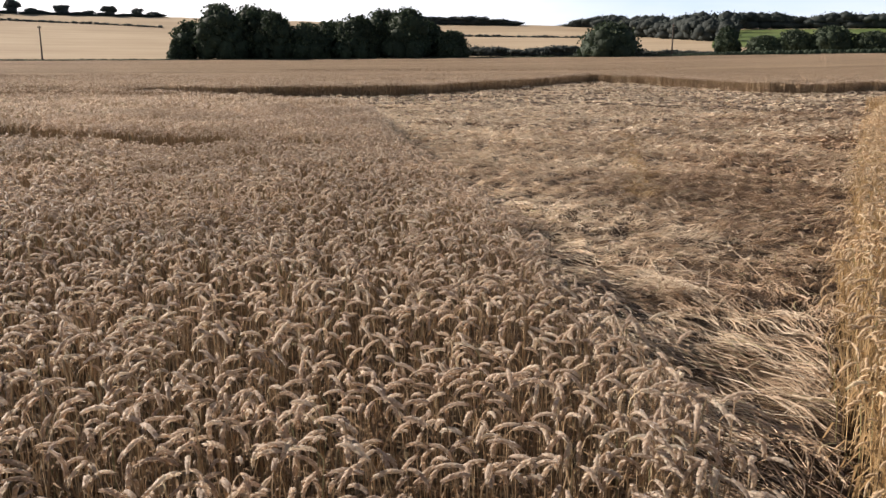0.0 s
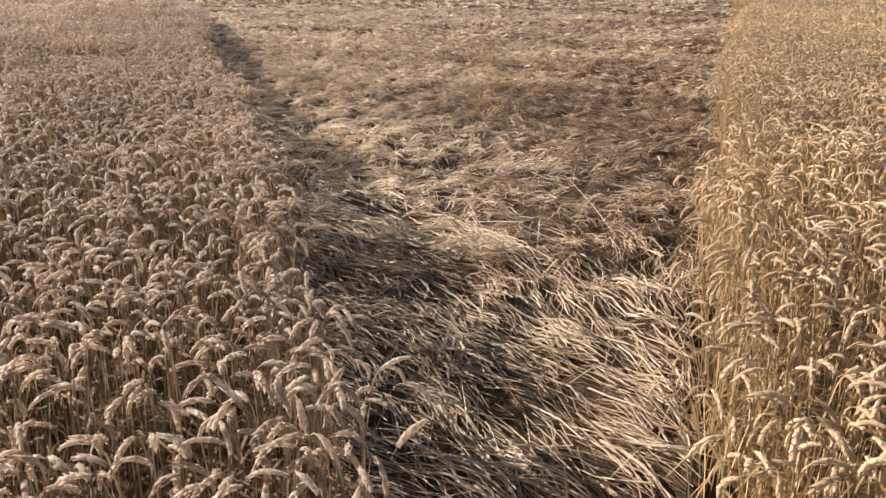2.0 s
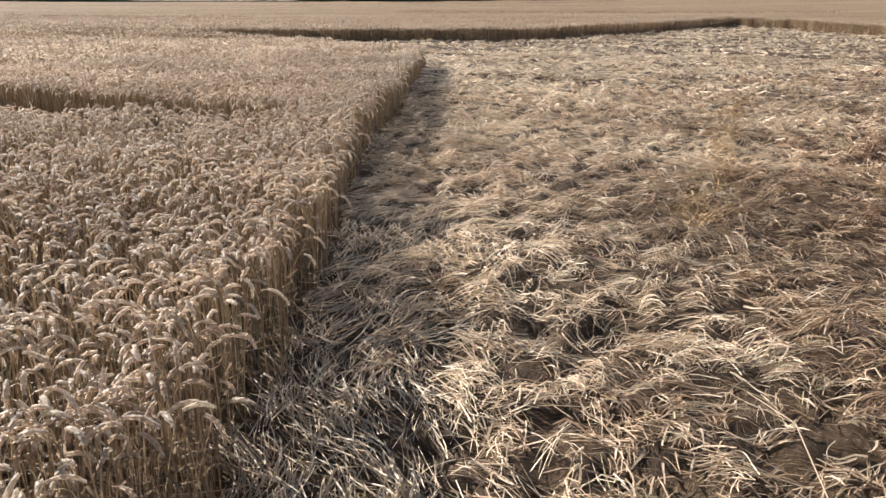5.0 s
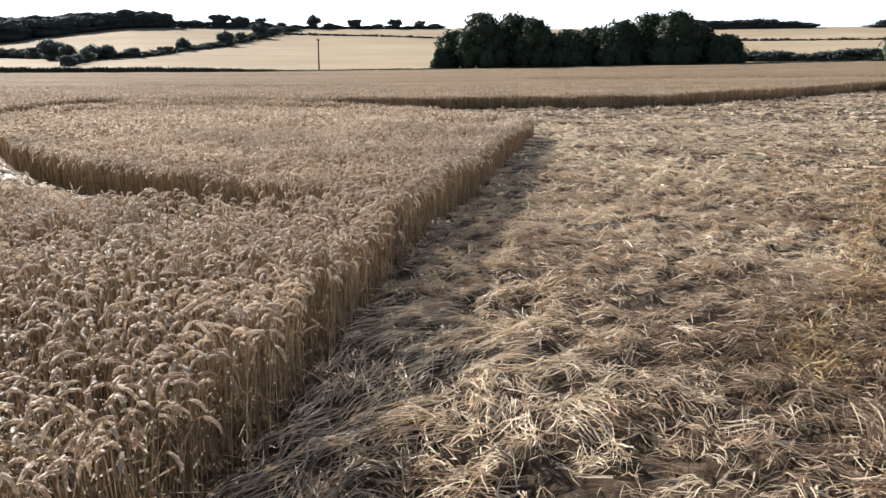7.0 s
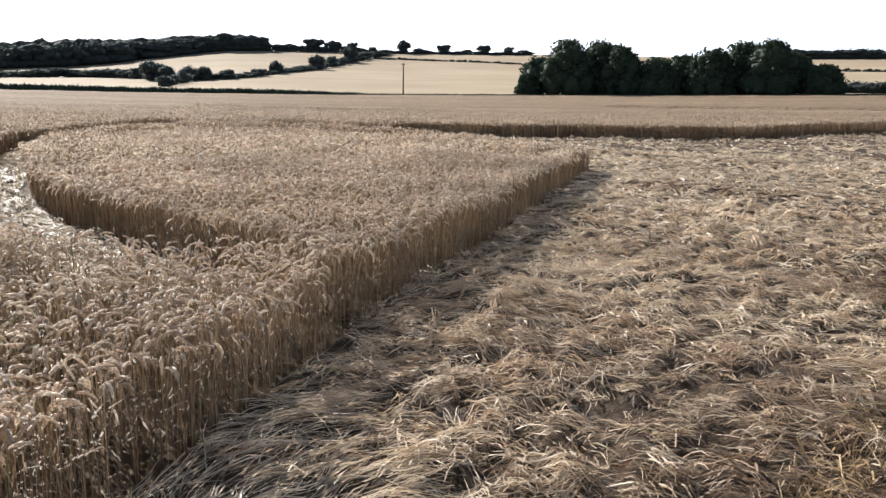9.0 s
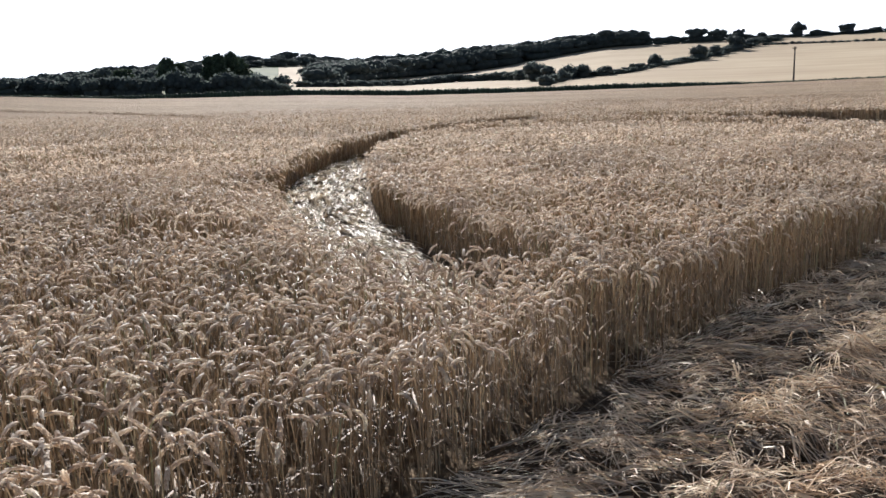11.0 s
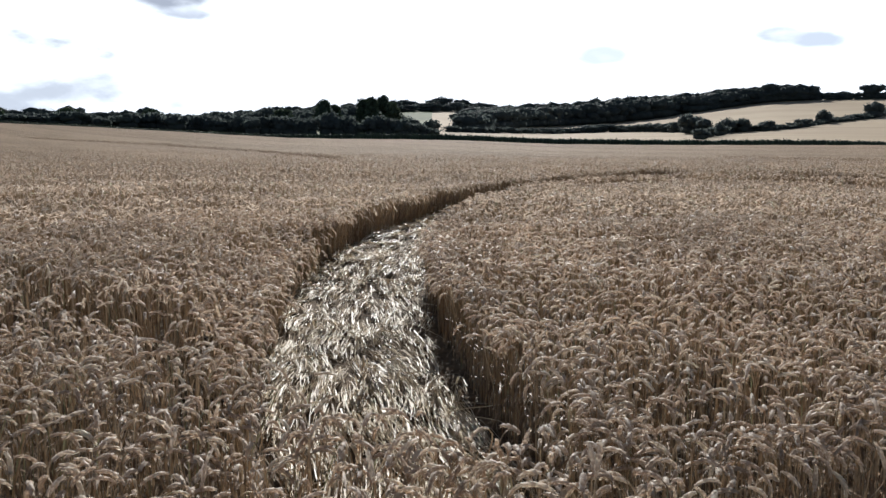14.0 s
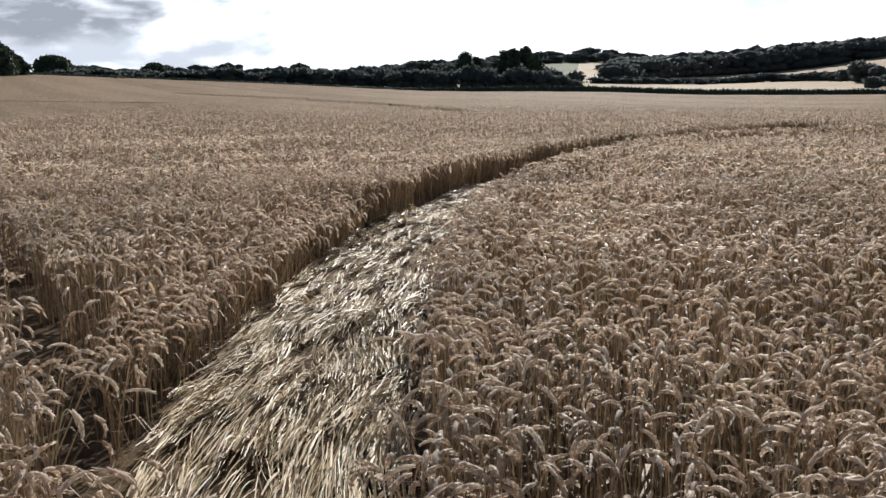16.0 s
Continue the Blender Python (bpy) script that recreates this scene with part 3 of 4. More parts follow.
def build_ears():
    """Ears over the closed crop behind the worked part."""
    rng = np.random.default_rng(5)

    def keep(x, y):
        d = away(WAY, x, y)
        return ~worked(x, y) & (d > 0.9) & (rng.random(len(x)) < np.clip((15 - d) / 5, 0, 1)) & stands(x, y)
    x, y = scatter(rng, (-13, 20, -14, 22), 32, keep)
    v, g, t = stems(x, y, 4, rng, np.zeros(len(x), bool))
    ob = new("standing_wheat", mesh_of("standing_wheat", v, g, [STALK, EAR], t))
    tagged(ob, "standing ripe wheat behind the trampled part", "wheat", kind="stuff")


build_ears()


def build_canopy():
    """The closed body of the crop away from the walked line, out to the end of the field."""
    step = 0.66
    x0, x1, y0, y1 = -68 + step * 80, -68 + step * 136, -66 + step * 78, -66 + step * 120
    V, F, base = [], [], 0
    for fine in (False, True):
        if fine:
            xs, ys = np.arange(x0, x1 + 0.01, step / 3), np.arange(y0, y1 + 0.01, step / 3)
        else:
            xs, ys = np.arange(-68, 80, step), np.arange(-66, 82, step)
        X, Y = np.meshgrid(xs, ys, indexing="ij")
        D = away(WAY, X.ravel(), Y.ravel()).reshape(X.shape)
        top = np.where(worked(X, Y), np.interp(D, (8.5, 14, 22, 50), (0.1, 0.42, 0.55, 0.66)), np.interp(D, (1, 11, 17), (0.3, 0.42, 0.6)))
        Z = height(X, Y) + top + 0.04 * np.sin(X * 2.3 + 2 * np.sin(Y * 1.1)) * np.sin(Y * 2.9)
        v = np.stack((X, Y, Z), -1).reshape(-1, 3)
        f = grid_faces(len(xs), len(ys))
        c = v[f].mean(1)
        cx, cy = c[:, 0], c[:, 1]
        ok = ~inside(FLAT, cx, cy) & (away(FLAT, cx, cy, closed=True) > 0.8) & (np.hypot(cx - ORIGIN[0], cy - ORIGIN[1]) < 72.5)
        ok &= (away(WAY, cx, cy) > 8.5) | ~worked(cx, cy) & (away(WAY, cx, cy) > 0.9)
        if not fine:
            ok &= ~((cx > x0) & (cx < x1) & (cy > y0) & (cy < y1))
        f = f[ok]
        e = np.concatenate([f[:, [i, (i + 1) % 4]] for i in range(4)])
        key = np.sort(e, 1)
        _, first, count = np.unique(key[:, 0].astype(np.int64) * len(v) + key[:, 1], return_index=True, return_counts=True)
        rim = e[first[count == 1]]
        used, inv = np.unique(rim, return_inverse=True)
        inv = inv.reshape(rim.shape)
        low = v[used]
        low[:, 2] = height(low[:, 0], low[:, 1]) - 0.02
        walls = np.stack((rim[:, 0], rim[:, 1], len(v) + inv[:, 1], len(v) + inv[:, 0]), 1)
        V += [v, low]
        F += [(f + base, 0), (walls + base, 0)]
        base += len(v) + len(low)
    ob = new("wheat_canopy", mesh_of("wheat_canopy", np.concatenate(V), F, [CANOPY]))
    tagged(ob, "closed canopy of ripe wheat under the ears", "wheat", kind="stuff")
    az = np.radians(np.arange(-180, 180.1, 1.0))
    r = np.linspace(72, EDGE_R - 3, 46)
    x = ORIGIN[0] + r[:, None] * np.sin(az)[None, :]
    y = ORIGIN[1] + r[:, None] * np.cos(az)[None, :]
    v = np.stack((x, y, height(x, y) + 0.64), -1).reshape(-1, 3)
    ob = new("wheat_canopy", mesh_of("wheat_canopy", v, [(grid_faces(len(r), len(az))[:, ::-1], 0)], [CANOPY], smooth=True))
    tagged(ob, "distant ripe wheat with faint drill rows", "wheat", kind="stuff")


build_canopy()


def build_tramline(points, seed):
    """Darker, taller plants along a wheel track through the far crop."""
    rng = np.random.default_rng(seed)
    p = np.array(points, float)
    long = np.hypot(*(p[1:] - p[:-1]).T)
    n = int(long.sum() * 30)
    t = np.sort(rng.random(n)) * long.sum()
    at = np.concatenate(([0], np.cumsum(long)))
    x, y = np.interp(t, at, p[:, 0]) + rng.normal(0, 0.3, n), np.interp(t, at, p[:, 1]) + rng.normal(0, 0.3, n)
    v, g, tint = stems(x, y, 4, rng, np.zeros(n, bool))
    v[:, 2] += 0.05
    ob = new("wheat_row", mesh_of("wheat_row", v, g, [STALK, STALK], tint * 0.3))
    tagged(ob, "darker row of wheat along a wheel track", "wheat", kind="stuff")


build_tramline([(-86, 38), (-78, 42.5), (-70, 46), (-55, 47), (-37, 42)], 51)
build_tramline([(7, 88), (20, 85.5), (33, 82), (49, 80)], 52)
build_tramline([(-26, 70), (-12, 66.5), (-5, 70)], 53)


# ---- flattened straw ----
# pits in the crushed straw: x, y, radius
HOLLOWS = [(-0.47, 15.0, 0.12), (-0.05, 15.47, 0.09), (-0.6, 15.9, 0.08), (6.25, 9.08, 0.18), (5.62, 11.48, 0.14), (5.5, 4.95, 0.2), (5.86, 5.3, 0.16), (4.5, 3.46, 0.12), (4.47, 6.55, 0.14), (4.8, 8.4, 0.18), (4.6, 7.65, 0.12), (5.25, 8.6, 0.12), (4.9, 9.6, 0.12), (2.35, 14.5, 0.12)]


def tussock(x, y):
    """0 in the gaps, 1 on the tussocks of crushed straw, drawn out along the way it was pressed."""
    u, v = x * 0.26 + y * 0.966, x * 0.966 - y * 0.26
    return np.clip((lattice(u / 0.22, v / 0.15, 1) * 0.6 + lattice(u / 0.12 + 7, v / 0.08, 2) * 0.4 - 0.26) / 0.42, 0, 1)


def mat(x, y):
    """Thickness of the crushed straw: tussocks with hollows between."""
    b = lattice(x / 1.7, y / 1.7, 3)
    smooth = np.where(in_path(x, y), 0.45, 0.35 + 0.65 * np.clip(away(WEST_EDGE, x, y) / 0.9 - 0.3, 0, 1))
    pit = np.ones(np.shape(x))
    for hx, hy, hr in HOLLOWS:
        pit = pit * (1 - 0.7 * np.exp(-((x - hx) ** 2 + (y - hy) ** 2) / hr ** 2))
    return 0.01 + pit * smooth * (0.06 * tussock(x, y) * (0.55 + 0.8 * b) + 0.02 * lattice(x / 0.08, y / 0.08, 4))


def in_path(x, y):
    return (x < 3.05) & (y > 12.9) & ((y < 29) | (x < -6.8)) & ~((x > 2.8) & (y > 13.8))


def build_mat():
    V, F, base = [], [], 0
    for near, far, cell, box in ((0, 6.6, 0.055, (-2.5, 12, -1, 20)), (6.6, 14, 0.1, (-9, 20, -1, 28)), (14, 28, 0.17, (-15, 32, 0, 42)), (28, 90, 0.45, (-15, 58, 0, 70))):
        xs, ys = np.arange(box[0], box[1], cell), np.arange(box[2], box[3], cell)
        X, Y = np.meshgrid(xs, ys, indexing="ij")
        f = grid_faces(len(xs), len(ys))
        x, y = X.ravel(), Y.ravel()
        cx, cy = x[f].mean(1), y[f].mean(1)
        k = np.nonzero(inside(FLAT, cx, cy) & ~in_path(cx, cy))[0]
        d = away(WAY, cx[k], cy[k])
        f = f[k[(d >= near - cell) & (d < far)]]
        used, inv = np.unique(f, return_inverse=True)
        x, y = x[used], y[used]
        V.append(np.stack((x, y, height(x, y) + mat(x, y)), 1))
        F.append((inv.reshape(f.shape) + base, 0))
        base += len(used)
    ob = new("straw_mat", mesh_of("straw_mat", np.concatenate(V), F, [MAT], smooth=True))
    tagged(ob, "matted brown layer of crushed wheat straw", "straw", kind="stuff")


build_mat()


def straws(x, y, heading, length, width, lift, rise, tone, rng, arch, eared, bend, knots=3):
    """Bent straws lying at the places given: two-piece ribbons, some ending in a flattened ear."""
    n = len(x)
    z0 = height(x, y)
    P = np.empty((n, knots, 2, 3))
    rest = mat(x, y)
    curve = rng.normal(0, bend, n)
    cx, cy = x - np.cos(heading) * length / 2, y - np.sin(heading) * length / 2
    h = heading - curve / 2
    face = rng.normal(0, 0.8, n)
    for k in range(knots):
        t = k / (knots - 1)
        w = width * (1.0 if k == 0 else np.where(eared, 2.2, 0.7) if k == knots - 1 else np.where(eared, 1.7, 1.0))
        zz = z0 + np.maximum(mat(cx, cy), rest * 0.7) + np.maximum(lift + rise * t + arch * 4 * t * (1 - t), -0.004)
        wx, wy, wz = -np.sin(h) * w * np.cos(face), np.cos(h) * w * np.cos(face), w * np.sin(face)
        P[:, k, 0] = np.stack((cx - wx, cy - wy, zz - wz), 1)
        P[:, k, 1] = np.stack((cx + wx, cy + wy, zz + wz), 1)
        cx, cy = cx + np.cos(h) * length / (knots - 1), cy + np.sin(h) * length / (knots - 1)
        h = h + curve / (knots - 1)
    i = ((np.arange(n) * knots * 2)[:, None] + np.arange(knots - 1)[None, :] * 2).ravel()
    return P.reshape(-1, 3), np.stack((i, i + 1, i + 3, i + 2), 1), np.repeat(tone, knots * 2)


def flow(x, y):
    """Which way the straw was pressed down, in radians."""
    main = np.radians(np.interp(y, (3.0, 5.0, 8.0, 11.5, 18.0), (104, 104, 80, 48, 65)))
    east, west = away(EAST_EDGE, x, y), away(WEST_EDGE, x, y)
    main = main + (np.radians(60 + 42 * east / (east + west + 0.05)) - main) * np.clip((7.0 - y) / 2.0, 0, 1)
    return main + 0.25 * np.sin(x * 0.5 + 0.4) + 0.35 * np.sin(x * 1.5 + y * 0.8) * np.sin(y * 1.3 - x * 0.6)


def path_heading(x, y):
    p = np.array(RING_OUT[2:12])
    mids = (p[1:] + p[:-1]) / 2
    w = 1 / (np.hypot(x[:, None] - mids[None, :, 0], y[:, None] - mids[None, :, 1]) ** 3 + 0.01)
    d = p[1:] - p[:-1]
    d = d / np.linalg.norm(d, axis=1)[:, None]
    d = w @ d
    return np.arctan2(d[:, 1], d[:, 0])


def build_straw(name, label, zone, box, seed, combed=False):
    """Sheaves of crushed straw: each springs from one place, bows over and lies down along the way it was pressed."""
    rng = np.random.default_rng(seed)
    verts, faces, tints, base = [], [], [], 0
    dens = ((0, 4.5, 140, 0.0022, 7), (4.5, 10, 110, 0.0042, 5), (10, 25, 44, 0.0068, 4), (25, 90, 10.0, 0.013, 4))
    if combed:
        dens = ((0, 6.5, 120, 0.0027, 13), (6.5, 13, 90, 0.0032, 11), (13, 25, 46, 0.005, 7), (25, 90, 10.0, 0.009, 6))
    for near, far, density, width, per in dens:
        def keep(x, y, near=near, far=far):
            d = away(WAY, x, y)
            ok = inside(FLAT, x, y) & zone(x, y) & (d >= near) & (d < far)
            for hx, hy, hr in HOLLOWS:
                ok &= np.hypot(x - hx, y - hy) > hr * 0.9
            k = np.nonzero(ok)[0]
            if combed:
                ok[k] = (away(RING_IN, x[k], y[k]) > 0.03) & (rng.random(len(k)) < np.clip(2.4 * lattice(x[k] / 0.16, y[k] / 0.18, 6) - 0.45, 0.06, 1))
            else:
                ok[k] = rng.random(len(k)) < np.clip(tussock(x[k], y[k]) * 1.6 - 0.1 + 0.35 * np.clip(1 - away(WEST_EDGE, x[k], y[k]) / 1.2, 0, 1), 0.48 if near < 4 else 0.28, 1)
            return ok
        x, y = scatter(rng, box, density, keep)
        n = len(x)
        if not n:
            continue
        big = 1.0 if near < 10 else 1.3
        rim = np.clip(1 - away(WEST_EDGE, x, y) / 1.3, 0, 1) if not combed else np.zeros(n)
        swirl = np.sin(x * 0.9 + 1.1 * np.sin(y * 0.7)) * np.sin(y * 1.05 + 0.9)
        laid = combed | (swirl + rim * 1.5 + np.clip((6.2 - y) / 2.0, 0, 0.9) + rng.normal(0, 0.25, n) > 0.75)
        if combed:
            head = path_heading(x, y) + rng.normal(0, 0.07, n) + 0.32 * (lattice(x / 0.42, y / 0.42, 35) - 0.5)
        else:
            beside = np.clip(1.4 * rim, 0, 1) * np.clip((9.0 - y) / 3.0, 0, 1)
            head = flow(x, y) * (1 - beside) + np.radians(np.interp(y, (4, 7), (100, 80))) * beside
            # neighbouring sheaves fell together
            head = head + 2.6 * (lattice(x / 0.45, y / 0.45, 31) - 0.5) * np.where(laid, 0.5, 1.3) * np.clip((y - 1.0) / 6.0, 0.35, 1) + rng.normal(0, 1, n) * np.where(laid, 0.3, 0.9)
        tone = np.clip(rng.normal(0.58, 0.2 if near < 4 else 0.27, n) + 0.12 * combed + np.where(laid, 0.06, 0), 0, 0.93)
        if not combed:
            # duller and weedier towards the eastern crop, paler in broad drifts further off
            east, west = away(EAST_EDGE, x, y), away(WEST_EDGE, x, y)
            side = np.clip(1.6 - 2.2 * east / (east + west + 0.1), 0, 1) * np.clip((40 - y) / 14, 0, 1) * np.clip((y - 4.2) / 2.5, 0, 1)
            drift = lattice(x / 2.6, y / 1.7, 9) - 0.4 + 0.7 * (lattice(x / 0.7, y / 0.6, 33) - 0.5)
            tone = np.clip(tone - 0.27 * side + 0.46 * drift + 0.1 * np.clip(away(WAY, x, y) / 8 - 0.5, 0, 1) + 0.1 * (1 - side) * np.clip((y - 4.5) / 3.0, -0.5, 1), 0, 0.93)
        # how high the sheaf's root stands over the mat
        if combed:
            tone = np.clip(tone + 0.35 * (lattice(x / 0.3, y / 0.3, 36) - 0.55), 0, 0.93)
        crest = np.clip(rng.gamma(2.2, 0.022, n), 0.01, 0.15) * np.where(laid, 0.9 if combed else 0.55, 1.0) * (0.35 + 1.1 * tussock(x, y))
        fan = np.where(laid, 0.16, 0.36) if not combed else np.full(n, 0.05)
        rep = np.repeat(np.arange(n), per)
        m = len(rep)
        hd = head[rep] + rng.normal(0, 1, m) * fan[rep]
        loose = rng.random(m) < (0.012 if combed else 0.04)
        hd = np.where(loose, rng.uniform(0, 6.28, m), hd)
        ln = np.where(laid[rep], rng.uniform(0.22, 0.5, m) if combed else rng.uniform(0.18, 0.42, m), rng.uniform(0.1, 0.25, m)) * big
        # side by side at the root, opening out towards the tips
        off = rng.normal(0, 1, m) * np.where(laid, 0.03 if combed else 0.035, 0.028)[rep] * big
        along = rng.normal(0, 0.1 if combed else 0.035, m) * big
        hx, hy = np.cos(head)[rep], np.sin(head)[rep]
        sx, sy = x[rep] - hy * off + hx * along + np.cos(hd) * ln * 0.5, y[rep] + hx * off + hy * along + np.sin(hd) * ln * 0.5
        root = crest[rep] * rng.uniform(0.6, 1.1, m)
        eared = (rng.random(m) < np.where(laid, 0.12, 0.3)[rep]) & ~loose
        tint = np.where(rng.random(m) < 0.03, 1.0, np.clip(tone[rep] + rng.normal(0, 0.2 if combed else 0.14, m), 0, 0.93))
        open_ = np.ones(m, bool)
        for hx, hy, hr in HOLLOWS:
            open_ &= np.hypot(sx - hx, sy - hy) > hr * 0.7
        sx, sy, hd, ln, root, eared, tint = (q[open_] for q in (sx, sy, hd, ln, root, eared, tint))
        m = len(sx)
        v, f, t = straws(sx, sy, hd, ln, width * rng.uniform(0.6, 1.4, m), 0.002 + root + rng.exponential(0.006, m), -root * rng.uniform(0.7, 1.15, m) + rng.normal(0, 0.012, m), tint,
                         rng, root * rng.uniform(0.1, 0.4, m) + 0.004, eared, 0.12 if combed else 0.4, 4 if near == 0 else 3)
        verts.append(v), faces.append((f + base, 0)), tints.append(t)
        base += len(v)
    ob = new(name, mesh_of(name, np.concatenate(verts), faces, [PATH_STRAW if combed else STRAW], np.concatenate(tints)))
    tagged(ob, label, "straw", kind="stuff")


def in_wedge(x, y):
    return ~in_path(x, y)


build_straw("flattened_straw", "trampled pale wheat straw lying in swirled clumps", in_wedge, (-9, 58, -1.0, 69), 11)
build_straw("flattened_straw", "shining straw combed along the curved path", in_path, (-14.5, 3.1, 12.9, 44), 12, True)


def build_swath():
    """A pale sheaf-like swath and a row of stalks left half standing, golden in the sun."""
    rng = np.random.default_rng(15)
    n = 170
    t = rng.random(n)
    x, y = 4.1 + 0.12 * t + rng.normal(0, 0.11, n), 5.75 - 0.75 * t + rng.normal(0, 0.12, n)
    one = straws(x, y, radians(-82) + rng.normal(0, 0.22, n), rng.uniform(0.35, 0.7, n), np.full(n, 0.0021), rng.uniform(0.01, 0.06, n), rng.normal(0, 0.02, n), rng.uniform(0.6, 0.92, n), rng, rng.uniform(0.02, 0.06, n), np.zeros(n, bool), 0.4, 4)
    m = 900
    line = np.array([(6.5, 9.9), (6.75, 10.6), (7.7, 12.2), (9.2, 15.5), (11.2, 19.4)])
    k, t = rng.integers(0, 4, m), rng.random(m)
    p = line[k] + (line[k + 1] - line[k]) * t[:, None] + rng.normal(0, 0.13, (m, 2))
    two = straws(p[:, 0], p[:, 1], rng.uniform(0, 6.28, m), rng.uniform(0.08, 0.25, m), np.where(k < 2, 0.0024, 0.004), np.zeros(m), rng.uniform(0.02, 0.13, m), rng.uniform(0.3, 0.7, m), rng, rng.uniform(0.0, 0.04, m), rng.random(m) < 0.4, 0.4)
    ob = new("flattened_straw", mesh_of("flattened_straw", np.concatenate((one[0], two[0])), [(one[1], 0), (two[1] + len(one[0]), 1)], [STRAW, SUNLIT_GOLD_STALK], np.concatenate((one[2], two[2]))))
    tagged(ob, "pale sheaf and golden row of straw left on the trampled crop", "straw", kind="stuff")


build_swath()


def dead_weed():
    """A forked dead stem lying on the straw."""
    top = new("dead_weed")
    x0, y0 = 5.28, 5.95
    top.location = (x0, y0, float(height(x0, y0)))

    def stick(name, pts, r0, r1, parent):
        bm = bmesh.new()
        for i, (p, q) in enumerate(zip(pts, pts[1:])):
            a, b = r0 + (r1 - r0) * i / (len(pts) - 1), r0 + (r1 - r0) * (i + 1) / (len(pts) - 1)
            limb(bm, p, q, a, b)
        me = bpy.data.meshes.new(name)
        bm.to_mesh(me)
        bm.free()
        me.materials.append(STRAW)
        at = me.attributes.new("tint", "FLOAT", "POINT")
        at.data.foreach_set("value", np.full(len(me.vertices), 0.62, np.float32))
        ob = new(name, me)
        ob.parent = parent
        return ob
    stick("stem", [(-0.18, -0.76, 0.06), (-0.02, -0.2, 0.13), (0.12, 0.33, 0.17), (0.08, 0.68, 0.14)], 0.003, 0.002, top)
    stick("branch", [(-0.02, -0.1, 0.13), (-0.3, 0.12, 0.15), (-0.45, 0.27, 0.12)], 0.0022, 0.0014, top)
    stick("branch", [(0.12, 0.33, 0.17), (0.0, 0.5, 0.18), (-0.12, 0.58, 0.13)], 0.002, 0.0012, top)
    tagged(top, "forked pale dead weed stem lying on trampled straw", "weed")


# ---- trees ----
def globe(cols=7, rows=4):
    a, b = np.meshgrid(np.arange(cols) * 2 * math.pi / cols, np.linspace(0.05, math.pi - 0.05, rows), indexing="ij")
    v = np.stack((np.cos(a) * np.sin(b), np.sin(a) * np.sin(b), np.cos(b)), -1).reshape(-1, 3)
    i, j = np.meshgrid(np.arange(cols), np.arange(rows - 1), indexing="ij")
    i, j = i.ravel(), j.ravel()
    k = (i + 1) % cols
    return v, np.stack((i * rows + j, i * rows + j + 1, k * rows + j + 1, k * rows + j), 1)


GLOBE_V, GLOBE_F = globe()


def foliage(centres, radii, count, size, rng, rough=(0.62, 0.95)):
    """Leaf sprays over a heap of uneven rounded masses, dense within."""
    k = rng.integers(0, len(centres), count)
    d = rng.normal(0, 1, (count, 3))
    d /= np.linalg.norm(d, axis=1)[:, None]
    d[:, 2] = np.where(d[:, 2] < -0.5, -d[:, 2], d[:, 2])
    p = centres[k] + d * radii[k] * rng.uniform(0.82, 1.1, count)[:, None]
    u = rng.normal(0, 1, (count, 3))
    u /= np.linalg.norm(u, axis=1)[:, None]
    w = np.cross(u, rng.normal(0, 1, (count, 3)))
    w /= np.linalg.norm(w, axis=1)[:, None]
    s = size * rng.uniform(0.5, 1.3, count)[:, None]
    v = np.stack((p - u * s - w * s * 0.3, p + w * s * 0.7, p + u * s, p - w * s * 0.6), 1).reshape(-1, 3)
    f = np.arange(count * 4).reshape(-1, 4)
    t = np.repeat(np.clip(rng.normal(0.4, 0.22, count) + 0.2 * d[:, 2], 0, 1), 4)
    n = len(centres)
    core = (centres[:, None] + GLOBE_V[None] * radii[:, None] * rng.uniform(*rough, (n, len(GLOBE_V), 1))).reshape(-1, 3)
    cf = (GLOBE_F[None] + (np.arange(n) * len(GLOBE_V))[:, None, None]).reshape(-1, 4) + len(v)
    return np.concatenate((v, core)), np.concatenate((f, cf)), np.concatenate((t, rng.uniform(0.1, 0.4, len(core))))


def tree_crown(w, h, base, rng, lumps=16, skirt=0):
    """Centres and radii of a crown's masses: w wide, from base to h."""
    t = np.linspace(0, 1, lumps) ** 0.8
    a = np.arange(lumps) * 2.4 + rng.uniform(0, 6.28)
    spread = w / 2 * 0.68 * np.sqrt(rng.uniform(0.1, 1, lumps)) * np.sqrt(np.clip(1.02 - t ** 2.2, 0.05, 1))
    r = w * rng.uniform(0.17, 0.27, lumps)
    r = np.minimum(r, h * 0.38)
    c = np.stack((np.cos(a) * spread, np.sin(a) * spread, base + r * 0.5 + (h - base - r * 1.45) * t), 1)
    r = np.stack((r, r, r * 0.85), 1)
    # the lowest boughs, hanging to the ground
    k = np.arange(skirt)
    b = k * 6.283 / max(skirt, 1) + 0.7
    low = np.stack((np.cos(b) * w * 0.27, np.sin(b) * w * 0.27, np.full(skirt, h * 0.2)), 1)
    size = np.array((w * 0.22, w * 0.22, h * 0.26))
    return np.concatenate((c, low)), np.concatenate((r, np.broadcast_to(size, (skirt, 3))))


def limb(bm, a, b, r1, r2):
    a, b = Vector(a), Vector(b)
    m = (b - a).to_track_quat("Z", "Y").to_matrix().to_4x4()
    bmesh.ops.create_cone(bm, cap_ends=True, segments=8, radius1=r1, radius2=r2, depth=(b - a).length, matrix=Matrix.Translation((a + b) / 2) @ m)


